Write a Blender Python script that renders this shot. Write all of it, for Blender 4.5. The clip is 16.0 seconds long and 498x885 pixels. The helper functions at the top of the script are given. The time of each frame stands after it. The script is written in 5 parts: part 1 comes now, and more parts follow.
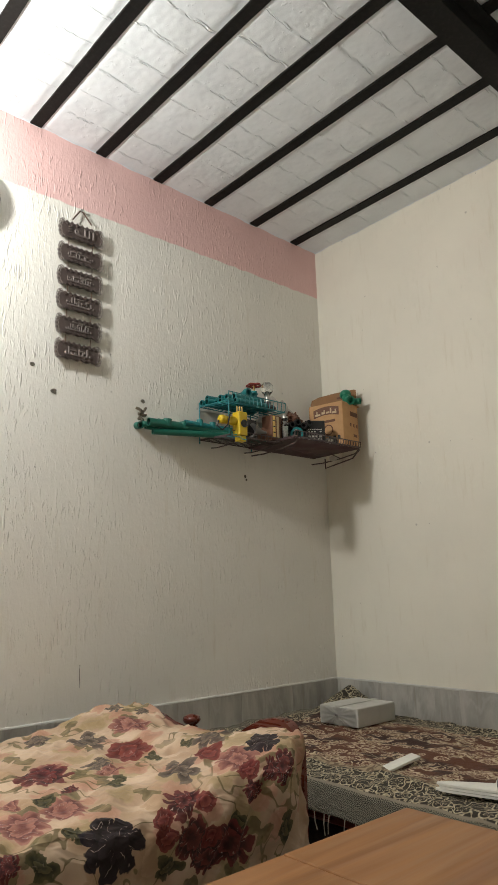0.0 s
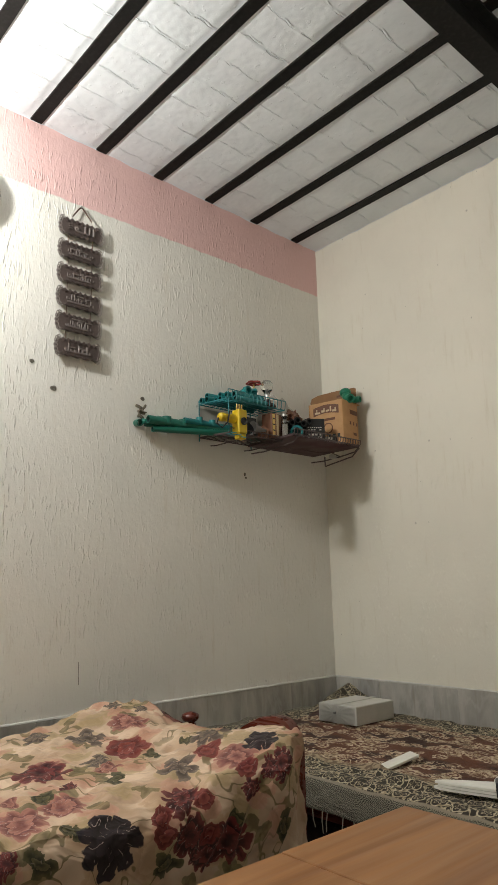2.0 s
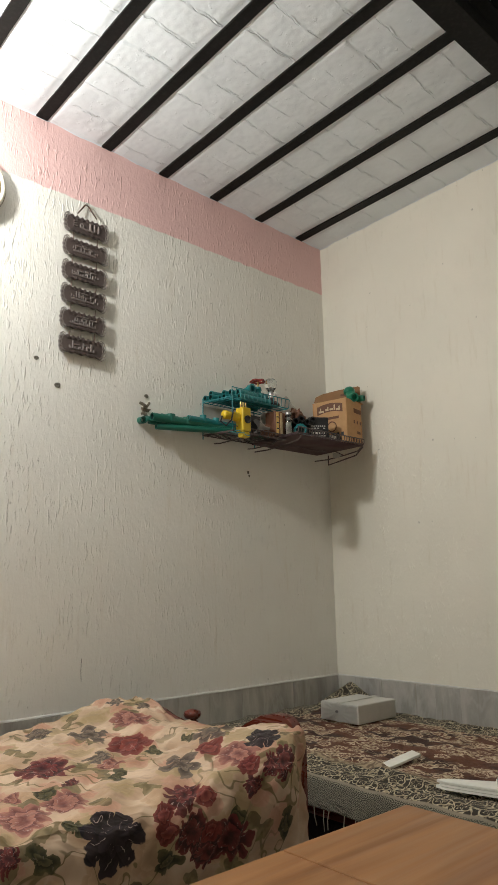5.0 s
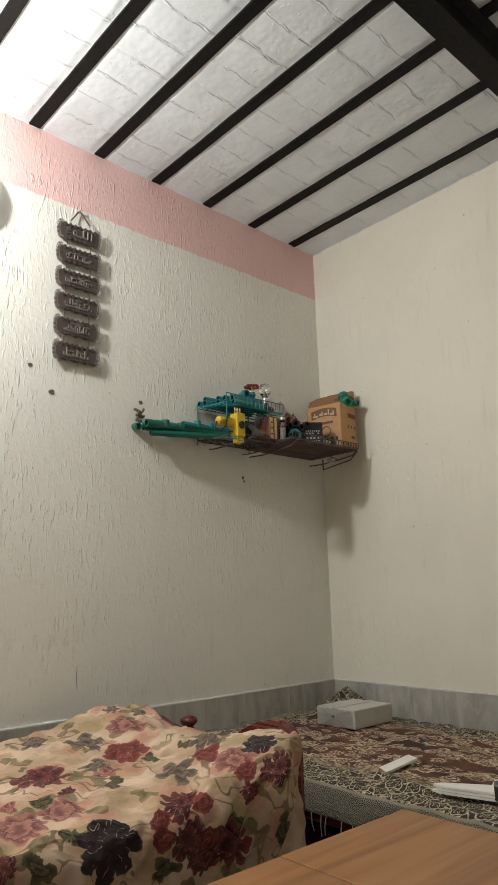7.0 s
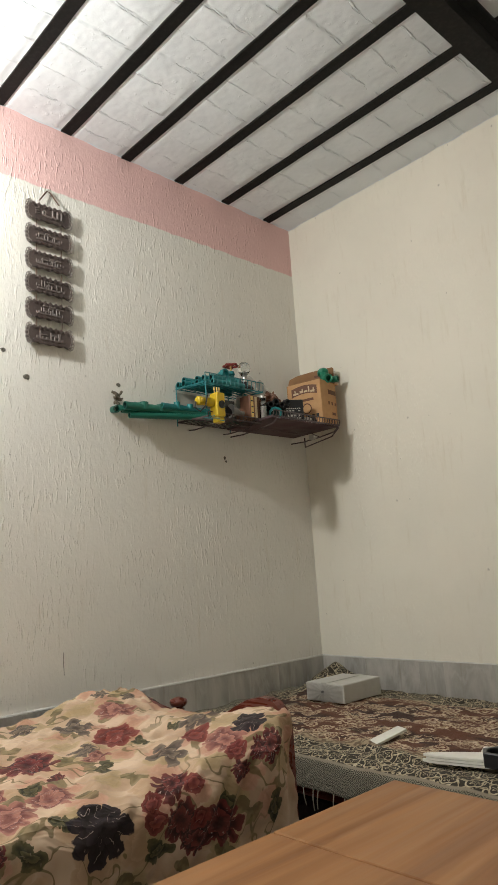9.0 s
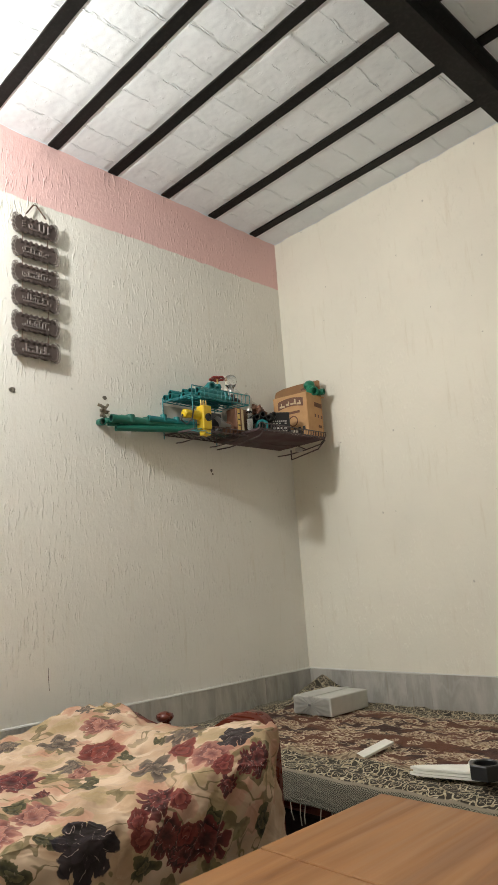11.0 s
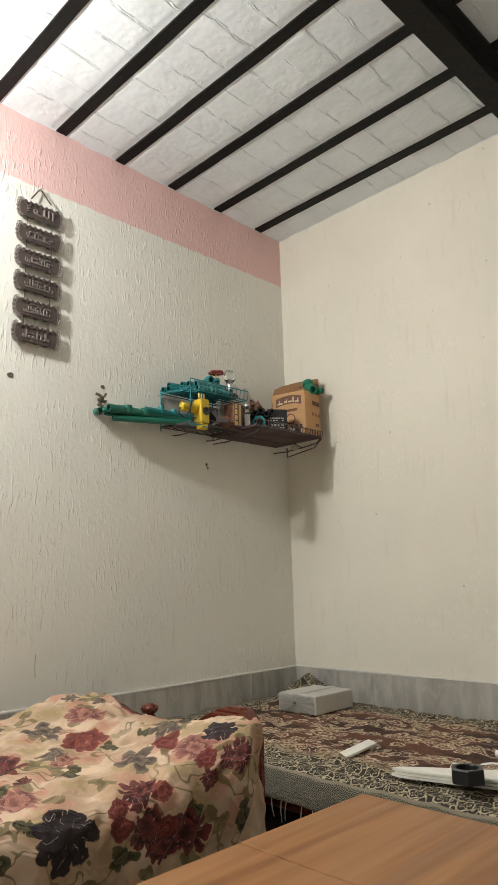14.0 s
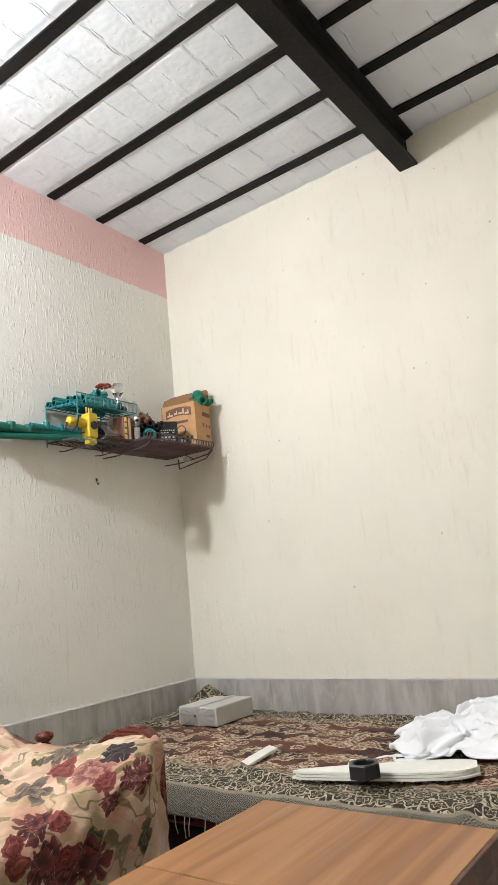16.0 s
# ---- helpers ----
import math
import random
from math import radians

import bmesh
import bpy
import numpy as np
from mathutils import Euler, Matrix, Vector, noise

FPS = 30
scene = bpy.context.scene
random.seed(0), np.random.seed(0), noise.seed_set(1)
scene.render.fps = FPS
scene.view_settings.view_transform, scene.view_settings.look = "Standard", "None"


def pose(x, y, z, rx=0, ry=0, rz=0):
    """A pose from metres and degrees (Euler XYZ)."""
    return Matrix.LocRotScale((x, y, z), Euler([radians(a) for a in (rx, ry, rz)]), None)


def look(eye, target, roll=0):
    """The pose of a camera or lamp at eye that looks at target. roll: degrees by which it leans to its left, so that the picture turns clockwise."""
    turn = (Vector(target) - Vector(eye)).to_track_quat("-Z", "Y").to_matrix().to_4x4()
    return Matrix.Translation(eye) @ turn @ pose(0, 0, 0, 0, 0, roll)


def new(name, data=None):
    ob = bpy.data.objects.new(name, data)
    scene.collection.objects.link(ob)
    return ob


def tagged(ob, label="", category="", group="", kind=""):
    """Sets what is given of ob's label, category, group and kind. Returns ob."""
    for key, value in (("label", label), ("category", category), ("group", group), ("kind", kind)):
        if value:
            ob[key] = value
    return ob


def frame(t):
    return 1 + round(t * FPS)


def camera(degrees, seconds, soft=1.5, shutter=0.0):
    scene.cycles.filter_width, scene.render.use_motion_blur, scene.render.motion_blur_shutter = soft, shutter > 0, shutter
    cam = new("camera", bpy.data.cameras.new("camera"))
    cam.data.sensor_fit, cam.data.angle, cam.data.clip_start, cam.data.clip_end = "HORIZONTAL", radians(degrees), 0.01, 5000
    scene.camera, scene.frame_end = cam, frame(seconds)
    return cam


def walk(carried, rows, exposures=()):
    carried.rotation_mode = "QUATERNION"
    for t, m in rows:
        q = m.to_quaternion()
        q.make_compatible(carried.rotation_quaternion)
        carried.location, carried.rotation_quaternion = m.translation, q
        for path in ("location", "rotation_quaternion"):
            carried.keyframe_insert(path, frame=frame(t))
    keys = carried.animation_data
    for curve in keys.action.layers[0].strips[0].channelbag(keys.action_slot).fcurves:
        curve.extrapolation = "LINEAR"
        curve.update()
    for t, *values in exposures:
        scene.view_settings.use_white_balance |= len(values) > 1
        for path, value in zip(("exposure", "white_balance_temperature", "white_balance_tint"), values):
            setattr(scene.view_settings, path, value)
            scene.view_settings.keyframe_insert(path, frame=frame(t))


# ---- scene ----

cam = camera(40.2, 16.0)
PATH = [
    (0, (2.649, -2.972, 0.999), (1.193, -1.67, 1.427), -1.6),
    (0.5, (2.646, -2.969, 0.998), (1.191, -1.663, 1.419), -1.7),
    (1, (2.647, -2.971, 0.999), (1.193, -1.664, 1.421), -1.6),
    (1.5, (2.648, -2.972, 0.999), (1.193, -1.668, 1.423), -1.4),
    (2, (2.647, -2.97, 0.999), (1.191, -1.667, 1.421), -1.4),
    (2.5, (2.647, -2.971, 0.999), (1.19, -1.668, 1.42), -1.4),
    (3, (2.646, -2.969, 0.999), (1.19, -1.663, 1.416), -1.4),
    (3.5, (2.648, -2.973, 1.0), (1.187, -1.672, 1.415), -0.8),
    (4, (2.645, -2.971, 0.998), (1.18, -1.673, 1.411), -0.8),
    (6.5, (2.648, -2.972, 0.998), (1.194, -1.667, 1.427), -1.4),
    (7, (2.65, -2.974, 1.0), (1.199, -1.667, 1.431), -1.5),
    (7.5, (2.649, -2.974, 1.0), (1.195, -1.669, 1.428), -1.4),
    (8, (2.647, -2.97, 0.998), (1.195, -1.663, 1.425), -1.5),
    (8.5, (2.64, -2.965, 0.995), (1.173, -1.669, 1.408), -1.5),
    (9, (2.633, -2.95, 0.994), (1.207, -1.599, 1.37), -3.7),
    (9.5, (2.639, -2.955, 0.995), (1.242, -1.581, 1.4), -4.2),
    (12, (2.637, -2.953, 0.995), (1.251, -1.571, 1.405), -3.7),
    (12.5, (2.638, -2.956, 0.996), (1.243, -1.582, 1.407), -2.7),
    (13, (2.634, -2.953, 0.994), (1.236, -1.58, 1.393), -2.2),
    (13.5, (2.631, -2.95, 0.993), (1.238, -1.569, 1.385), -1.8),
    (14, (2.634, -2.953, 0.995), (1.248, -1.567, 1.391), -1.6),
    (14.5, (2.628, -2.941, 0.991), (1.319, -1.481, 1.384), -4.5),
    (15, (2.634, -2.945, 0.994), (1.432, -1.397, 1.391), -5.1),
    (15.5, (2.642, -2.948, 0.995), (1.531, -1.341, 1.424), -6.8),
    (16, (2.641, -2.952, 0.996), (1.498, -1.363, 1.404), -5.5),
]
EXPOSURES = [(0, 0.0, 6500, 10), (8.4, 0.0, 6500, 10), (9.5, 0.3, 6500, 10), (12.0, 0.39, 6500, 10), (14.0, 0.35, 6500, 10), (15.0, 0.70, 6300, 11), (15.5, 0.82, 6250, 12), (16.0, 0.93, 6050, 13)]
walk(cam, [(t, look(eye, target, roll)) for t, eye, target, roll in PATH], EXPOSURES)

# ---- light: one bare bulb by the west wall, and the dim room ----
world = bpy.data.worlds.new("night")
world.use_nodes = True
world.node_tree.nodes["Background"].inputs[0].default_value = (0.02, 0.02, 0.025, 1)
world.node_tree.nodes["Background"].inputs[1].default_value = 0.05
scene.world = world
bulb_light = bpy.data.lights.new("room_bulb", "POINT")
bulb_light.energy = 92
bulb_light.shadow_soft_size = 0.07
bulb_light.color = (0.985, 1.0, 0.97)
new("room_bulb", bulb_light).location = (0.50, -2.82, 2.73)


# ---- node helper ----
class Nodes:
    """Short writing of shader nodes for one material."""

    def __init__(self, name, rough=0.7, metal=0.0):
        self.mat = bpy.data.materials.new(name)
        self.mat.use_nodes = True
        self.tree = self.mat.node_tree
        self.bsdf = self.tree.nodes["Principled BSDF"]
        self.set(self.bsdf, "Roughness", rough)
        self.set(self.bsdf, "Metallic", metal)

    def set(self, node, key, value):
        sock = node.inputs[key]
        if isinstance(value, bpy.types.NodeSocket):
            self.tree.links.new(value, sock)
        elif isinstance(value, (tuple, list)) and sock.type == "RGBA":
            sock.default_value = (*value[:3], 1)
        else:
            sock.default_value = value

    def out(self, key, value):
        self.set(self.bsdf, key, value)
        return self

    def m(self, op, a, b=0.0, c=0.0, clamp=False):
        n = self.tree.nodes.new("ShaderNodeMath")
        n.operation, n.use_clamp = op, clamp
        for i, v in enumerate((a, b, c)):
            self.set(n, i, v)
        return n.outputs[0]

    def mix(self, fac, a, b, blend="MIX"):
        n = self.tree.nodes.new("ShaderNodeMix")
        n.data_type, n.blend_type = "RGBA", blend
        self.set(n, 0, fac), self.set(n, 6, a), self.set(n, 7, b)
        return n.outputs[2]

    def step(self, v, lo, hi, a=0.0, b=1.0):
        n = self.tree.nodes.new("ShaderNodeMapRange")
        n.interpolation_type = "SMOOTHSTEP"
        for i, x in enumerate((v, lo, hi, a, b)):
            self.set(n, i, x)
        return n.outputs[0]

    def coords(self, kind="Object", scale=(1, 1, 1), offset=(0, 0, 0)):
        n = self.tree.nodes.new("ShaderNodeTexCoord")
        v = self.tree.nodes.new("ShaderNodeMapping")
        self.set(v, 0, n.outputs[kind])
        v.inputs[1].default_value, v.inputs[3].default_value = offset, scale
        return v.outputs[0]

    def xyz(self, v):
        n = self.tree.nodes.new("ShaderNodeSeparateXYZ")
        self.set(n, 0, v)
        return n.outputs

    def join(self, x, y, z=0.0):
        n = self.tree.nodes.new("ShaderNodeCombineXYZ")
        self.set(n, 0, x), self.set(n, 1, y), self.set(n, 2, z)
        return n.outputs[0]

    def vec(self, op, a, b):
        n = self.tree.nodes.new("ShaderNodeVectorMath")
        n.operation = op
        self.set(n, 0, a), self.set(n, 1, b)
        return n.outputs[0]

    def noise(self, v, scale, detail=3.0, rough=0.5, colour=False, distort=0.0):
        n = self.tree.nodes.new("ShaderNodeTexNoise")
        self.set(n, "Vector", v), self.set(n, "Scale", scale), self.set(n, "Detail", detail)
        self.set(n, "Roughness", rough), self.set(n, "Distortion", distort)
        return n.outputs[1 if colour else 0]

    def voronoi(self, v, scale, feature="F1", dims="2D", jitter=1.0):
        n = self.tree.nodes.new("ShaderNodeTexVoronoi")
        n.feature, n.voronoi_dimensions = feature, dims
        self.set(n, "Vector", v), self.set(n, "Scale", scale), self.set(n, "Randomness", jitter)
        return n.outputs

    def random(self):
        return self.tree.nodes.new("ShaderNodeObjectInfo").outputs["Random"]

    def bump(self, height, distance, strength=1.0):
        n = self.tree.nodes.new("ShaderNodeBump")
        self.set(n, "Height", height), self.set(n, "Distance", distance), self.set(n, "Strength", strength)
        self.set(self.bsdf, "Normal", n.outputs[0])
        return self


def plain(name, colour, rough=0.5, metal=0.0, vary=0.12, scale=40.0, relief=0.0004):
    """A painted or moulded surface with slight mottling and a fine relief."""
    n = Nodes(name, rough, metal)
    v = n.coords()
    f = n.noise(v, scale, 4)
    g = n.noise(v, scale * 0.17, 2)
    dark = tuple(c * (1 - 2 * vary) for c in colour)
    light = tuple(min(1, c * (1 + vary)) for c in colour)
    n.out("Base Color", n.mix(n.m("ADD", n.m("MULTIPLY", f, 0.5), n.m("MULTIPLY", g, 0.5)), dark, light))
    n.out("Roughness", n.step(g, 0.3, 0.7, max(0.05, rough - 0.1), min(1, rough + 0.12)))
    n.bump(f, relief)
    return n.mat


def wall_paint(name, colour, across, pink=False, relief=0.0026, chip=0.78):
    """Brush-dragged distemper with vertical runs; the upper band is pink on the west wall."""
    n = Nodes(name, 0.75)
    p = n.coords()
    x = n.xyz(p)
    a = x[across]
    warp = n.noise(p, 9, 2, colour=True)
    run = n.join(n.m("ADD", n.m("MULTIPLY", a, 74), n.m("MULTIPLY", n.xyz(warp)[0], 2.0)), n.m("MULTIPLY", x[2], 15), 0)
    streak = n.noise(run, 1.0, 3, 0.55)
    fine = n.noise(run, 2.4, 3, 0.6)
    lumps = n.noise(p, 42, 4, 0.6)
    ridge = n.step(streak, 0.52, 0.72)
    patch = n.step(n.noise(p, 3.4, 3), 0.40, 0.60, 0.12, 1.15)
    height = n.m("ADD", n.m("MULTIPLY", ridge, patch), n.m("ADD", n.m("MULTIPLY", fine, 0.26), n.m("MULTIPLY", lumps, 0.6)))
    n.bump(height, relief)
    big = n.noise(p, 1.3, 4, 0.6)
    stain = n.step(n.noise(n.join(n.m("MULTIPLY", a, 26), n.m("MULTIPLY", x[2], 3.0), 3.0), 1.0, 4, 0.65), 0.55, 0.8)
    col = n.mix(n.step(big, 0.3, 0.7), tuple(c * 0.93 for c in colour), colour)
    col = n.mix(n.m("MULTIPLY", stain, 0.42), col, tuple(c * f for c, f in zip(colour, (0.74, 0.68, 0.58))))
    spot = n.voronoi(n.join(n.m("ADD", a, n.m("MULTIPLY", n.xyz(n.noise(p, 60, 2, colour=True))[1], 0.02)), n.m("MULTIPLY", x[2], 0.8), 0.0), 6.5)
    chips = n.step(spot[0], n.m("ADD", 0.012, n.m("MULTIPLY", n.xyz(spot[1])[0], 0.045)), 0.006)
    gate = n.step(n.xyz(spot[1])[1], chip, chip + 0.04)
    col = n.mix(n.m("MULTIPLY", n.m("MULTIPLY", chips, gate), 0.5), col, (0.22, 0.19, 0.15))
    if pink:
        edge = n.m("ADD", x[2], n.m("MULTIPLY", n.m("SUBTRACT", n.noise(p, 16, 3), 0.5), 0.02))
        rose = n.mix(big, (0.74, 0.47, 0.44), (0.80, 0.54, 0.51))
        col = n.mix(n.step(edge, 2.768, 2.776), col, rose)
    n.out("Base Color", col)
    return n.mat


def marble():
    n = Nodes("grey_marble", 0.35)
    p = n.coords(scale=(1, 1, 1))
    r = n.random()
    q = n.vec("ADD", p, n.join(n.m("MULTIPLY", r, 30), n.m("MULTIPLY", r, 17), 0))
    x = n.xyz(q)
    flow = n.join(n.m("MULTIPLY", n.m("ADD", x[0], x[1]), 7), 0, n.m("MULTIPLY", x[2], 2.2))
    cloud = n.noise(flow, 1.0, 6, 0.62, distort=0.5)
    veins = n.m("ABSOLUTE", n.m("SUBTRACT", n.noise(flow, 0.8, 5, 0.6, distort=0.6), 0.5))
    col = n.mix(n.step(cloud, 0.3, 0.72), (0.30, 0.28, 0.245), (0.55, 0.52, 0.46))
    col = n.mix(n.step(veins, 0.05, 0.0, 0.0, 0.3), col, (0.60, 0.58, 0.54))
    col = n.mix(n.m("MULTIPLY", r, 0.5), col, n.mix(0.5, col, (0.3, 0.29, 0.27)))
    drip = n.noise(n.join(n.m("MULTIPLY", n.m("ADD", x[0], x[1]), 30), 0, n.m("MULTIPLY", x[2], 2.0)), 1.0, 3)
    col = n.mix(n.step(drip, 0.56, 0.72, 0.0, 0.45), col, (0.27, 0.235, 0.18))
    n.out("Base Color", col)
    n.bump(n.noise(p, 60, 3), 0.0006)
    return n.mat


def limewash():
    """Whitewash over flat tiles: fine cracks and lumps of mortar at the joints, small blisters between."""
    n = Nodes("limewashed_tile", 0.8)
    p = n.coords()
    x = n.xyz(p)
    f = n.noise(p, 45, 5, 0.6)
    g = n.noise(p, 5, 3)
    col = n.mix(n.step(g, 0.3, 0.7), (0.735, 0.770, 0.795), (0.79, 0.825, 0.85))
    strip = n.m("ADD", n.m("FLOOR", n.m("DIVIDE", n.m("SUBTRACT", -0.2, x[1]), 0.3325)), 1.0)
    row = n.m("ADD", n.m("DIVIDE", x[0], 0.152), n.m("FRACT", n.m("MULTIPLY", strip, 0.37)))
    row = n.m("ADD", row, n.m("MULTIPLY", n.m("SUBTRACT", n.noise(p, 13, 3), 0.5), 0.20))
    off = n.m("MULTIPLY", n.m("SUBTRACT", n.m("FRACT", n.m("ADD", row, 0.5)), 0.5), 0.152)
    here = n.step(n.noise(p, 9, 2), 0.46, 0.56)
    ridge = n.m("MULTIPLY", n.step(n.m("ABSOLUTE", n.m("SUBTRACT", off, 0.004)), 0.006, 0.0), n.m("MULTIPLY", here, n.noise(p, 60, 3)))
    crack = n.m("MULTIPLY", n.step(n.m("ABSOLUTE", n.m("ADD", off, 0.002)), 0.003, 0.0005), n.step(n.noise(p, 14, 3), 0.48, 0.56))
    blister = n.step(n.noise(p, 34, 2), 0.64, 0.74)
    n.out("Base Color", n.mix(n.step(f, 0.62, 0.78, 0, 0.12), col, (0.6, 0.59, 0.57)))
    n.bump(n.m("ADD", n.m("SUBTRACT", n.m("MULTIPLY", ridge, 1.2), n.m("MULTIPLY", crack, 0.5)), n.m("ADD", n.m("MULTIPLY", f, 0.16), n.m("MULTIPLY", blister, 0.14))), 0.0045)
    return n.mat


def black_steel():
    n = Nodes("black_painted_steel", 0.58)
    p = n.coords()
    f = n.noise(p, 60, 4)
    n.out("Base Color", n.mix(n.step(f, 0.45, 0.7), (0.006, 0.0055, 0.005), (0.013, 0.012, 0.011)))
    n.bump(n.noise(p, 18, 3), 0.0015)
    n.out("Specular IOR Level", 0.2)
    return n.mat


def wood(name, dark, light, rough, along=1, bands=9.0, relief=0.0006, fine=0.4):
    n = Nodes(name, rough)
    p = n.coords()
    x = n.xyz(p)
    k = [38.0, 38.0, 38.0]
    k[along] = 2.0
    q = n.join(n.m("MULTIPLY", x[0], k[0]), n.m("MULTIPLY", x[1], k[1]), n.m("MULTIPLY", x[2], k[2]))
    grain = n.noise(q, 1.0, 5, 0.6, distort=0.4)
    k2 = [bands, bands, bands]
    k2[along] = 0.6
    q2 = n.join(n.m("MULTIPLY", x[0], k2[0]), n.m("MULTIPLY", x[1], k2[1]), n.m("MULTIPLY", x[2], k2[2]))
    broad = n.noise(q2, 1.0, 3, 0.5, distort=0.8)
    f = n.m("ADD", n.m("MULTIPLY", grain, fine), n.m("MULTIPLY", broad, 1 - fine))
    n.out("Base Color", n.mix(n.step(f, 0.34, 0.64), dark, light))
    n.out("Roughness", n.step(grain, 0.3, 0.7, rough - 0.08, rough + 0.1))
    n.bump(grain, relief)
    return n.mat


def flower(n, uv, scale, petals, size, seed, ragged=0.35):
    """Petal-shaped blots, one in a cell: mask, random value of the cell, and the distance from the middle (1 at the rim)."""
    shifted = n.vec("ADD", uv, (seed * 1.37, seed * 2.11, 0))
    warp = n.vec("ADD", shifted, n.vec("MULTIPLY", n.vec("SUBTRACT", n.noise(shifted, scale * 3.4, 3, colour=True), (0.5, 0.5, 0.5)), (0.33 / scale, 0.33 / scale, 0)))
    cell = n.voronoi(warp, scale, jitter=0.75)
    d = n.vec("SUBTRACT", n.vec("MULTIPLY", warp, (scale, scale, 0)), n.vec("MULTIPLY", cell[2], (scale, scale, 0)))
    c = n.xyz(d)
    rnd = n.xyz(cell[1])
    ang = n.m("ARCTAN2", c[1], c[0])
    wave = n.m("COSINE", n.m("ADD", n.m("MULTIPLY", ang, petals), n.m("MULTIPLY", rnd[1], 6.28)))
    rim = n.m("ADD", size, n.m("MULTIPLY", wave, size * ragged))
    rim = n.m("MULTIPLY", rim, n.m("ADD", 0.65, n.m("MULTIPLY", rnd[2], 0.5)))
    rel = n.m("DIVIDE", cell[0], rim)
    return n.step(rel, 1.04, 0.96), rnd[0], rel, ang


def peony(n, uv, scale, lobes, size, seed):
    """Round scalloped blooms, one in a cell: mask, the cell's random value, distance from the middle (1 at the rim) and a petal tone."""
    at = n.vec("ADD", uv, (seed * 1.37, seed * 2.11, 0))
    wob = n.vec("SUBTRACT", n.noise(at, scale * 4.0, 3, colour=True), (0.5, 0.5, 0.5))
    warp = n.vec("ADD", at, n.vec("MULTIPLY", wob, (0.30 / scale, 0.30 / scale, 0)))
    cell = n.voronoi(warp, scale, jitter=0.7)
    d = n.xyz(n.vec("MULTIPLY", n.vec("SUBTRACT", warp, cell[2]), (scale, scale, 0)))
    rnd = n.xyz(cell[1])
    ang = n.m("ADD", n.m("ARCTAN2", d[1], d[0]), n.m("MULTIPLY", rnd[1], 6.28))
    lobe = n.m("ABSOLUTE", n.m("COSINE", n.m("MULTIPLY", ang, lobes / 2)))
    rim = n.m("MULTIPLY", n.m("ADD", size * 0.70, n.m("MULTIPLY", n.m("POWER", lobe, 0.6), size * 0.34)), n.m("ADD", 0.72, n.m("MULTIPLY", rnd[2], 0.4)))
    rel = n.m("DIVIDE", cell[0], rim)
    ring = n.m("FRACT", n.m("ADD", n.m("MULTIPLY", rel, 2.6), n.m("MULTIPLY", lobe, 0.45)))
    tone = n.m("ADD", n.m("MULTIPLY", ring, 0.6), n.m("MULTIPLY", n.noise(uv, 38, 3), 0.5))
    return n.step(rel, 1.05, 0.93), rnd[0], rel, tone


# the large blooms printed on the sheet: place in metres of cloth, half length, half width, turn in degrees
NAVY = [(1.095, 0.659, 0.080, 0.066, 174), (0.957, 0.132, 0.062, 0.045, 41)]
MAROON = [(1.029, 0.449, 0.068, 0.045, 30), (1.153, 0.452, 0.052, 0.042, 151), (1.208, 0.341, 0.075, 0.048, 114), (1.215, 0.410, 0.052, 0.034, 125),
          (1.090, 0.150, 0.050, 0.031, 31), (1.078, 0.886, 0.036, 0.026, 8), (1.106, 0.258, 0.032, 0.025, 118), (0.759, 0.611, 0.037, 0.023, 29),
          (0.569, 0.594, 0.115, 0.072, 21), (1.079, 0.185, 0.037, 0.023, 29)]
RED = [(1.070, 0.403, 0.036, 0.025, 8), (1.074, 0.517, 0.032, 0.024, 21), (1.122, 0.524, 0.029, 0.025, 158), (0.507, 0.286, 0.095, 0.064, 27),
       (0.835, 0.229, 0.058, 0.037, 27), (1.044, 0.246, 0.034, 0.027, 15), (1.163, 0.400, 0.029, 0.022, 148)]
ROSE = [(0.968, 0.235, 0.078, 0.049, 18), (0.318, 0.164, 0.076, 0.048, 166), (0.926, 0.803, 0.080, 0.056, 17), (0.873, 0.681, 0.078, 0.049, 10),
        (0.764, 0.769, 0.040, 0.026, 16), (0.522, 0.557, 0.069, 0.043, 15), (0.678, 0.454, 0.053, 0.033, 4)]
SLATE = [(0.874, 0.347, 0.080, 0.052, 32), (0.736, 0.142, 0.095, 0.056, 29), (0.325, 0.327, 0.088, 0.055, 8), (0.159, 0.420, 0.061, 0.040, 175),
         (0.586, 0.433, 0.055, 0.034, 7), (0.150, 0.126, 0.043, 0.027, 19), (0.247, 0.072, 0.032, 0.022, 169)]
GREEN = [(1.103, 0.817, 0.040, 0.030, 144), (1.192, 0.519, 0.040, 0.028, 119), (0.782, 0.486, 0.055, 0.028, 26), (1.168, 0.311, 0.036, 0.022, 19),
         (1.261, 0.149, 0.050, 0.026, 157), (0.788, 0.695, 0.038, 0.024, 24), (1.035, 0.734, 0.040, 0.023, 22), (0.646, 0.284, 0.052, 0.022, 22),
         (0.661, 0.176, 0.045, 0.014, 34)]


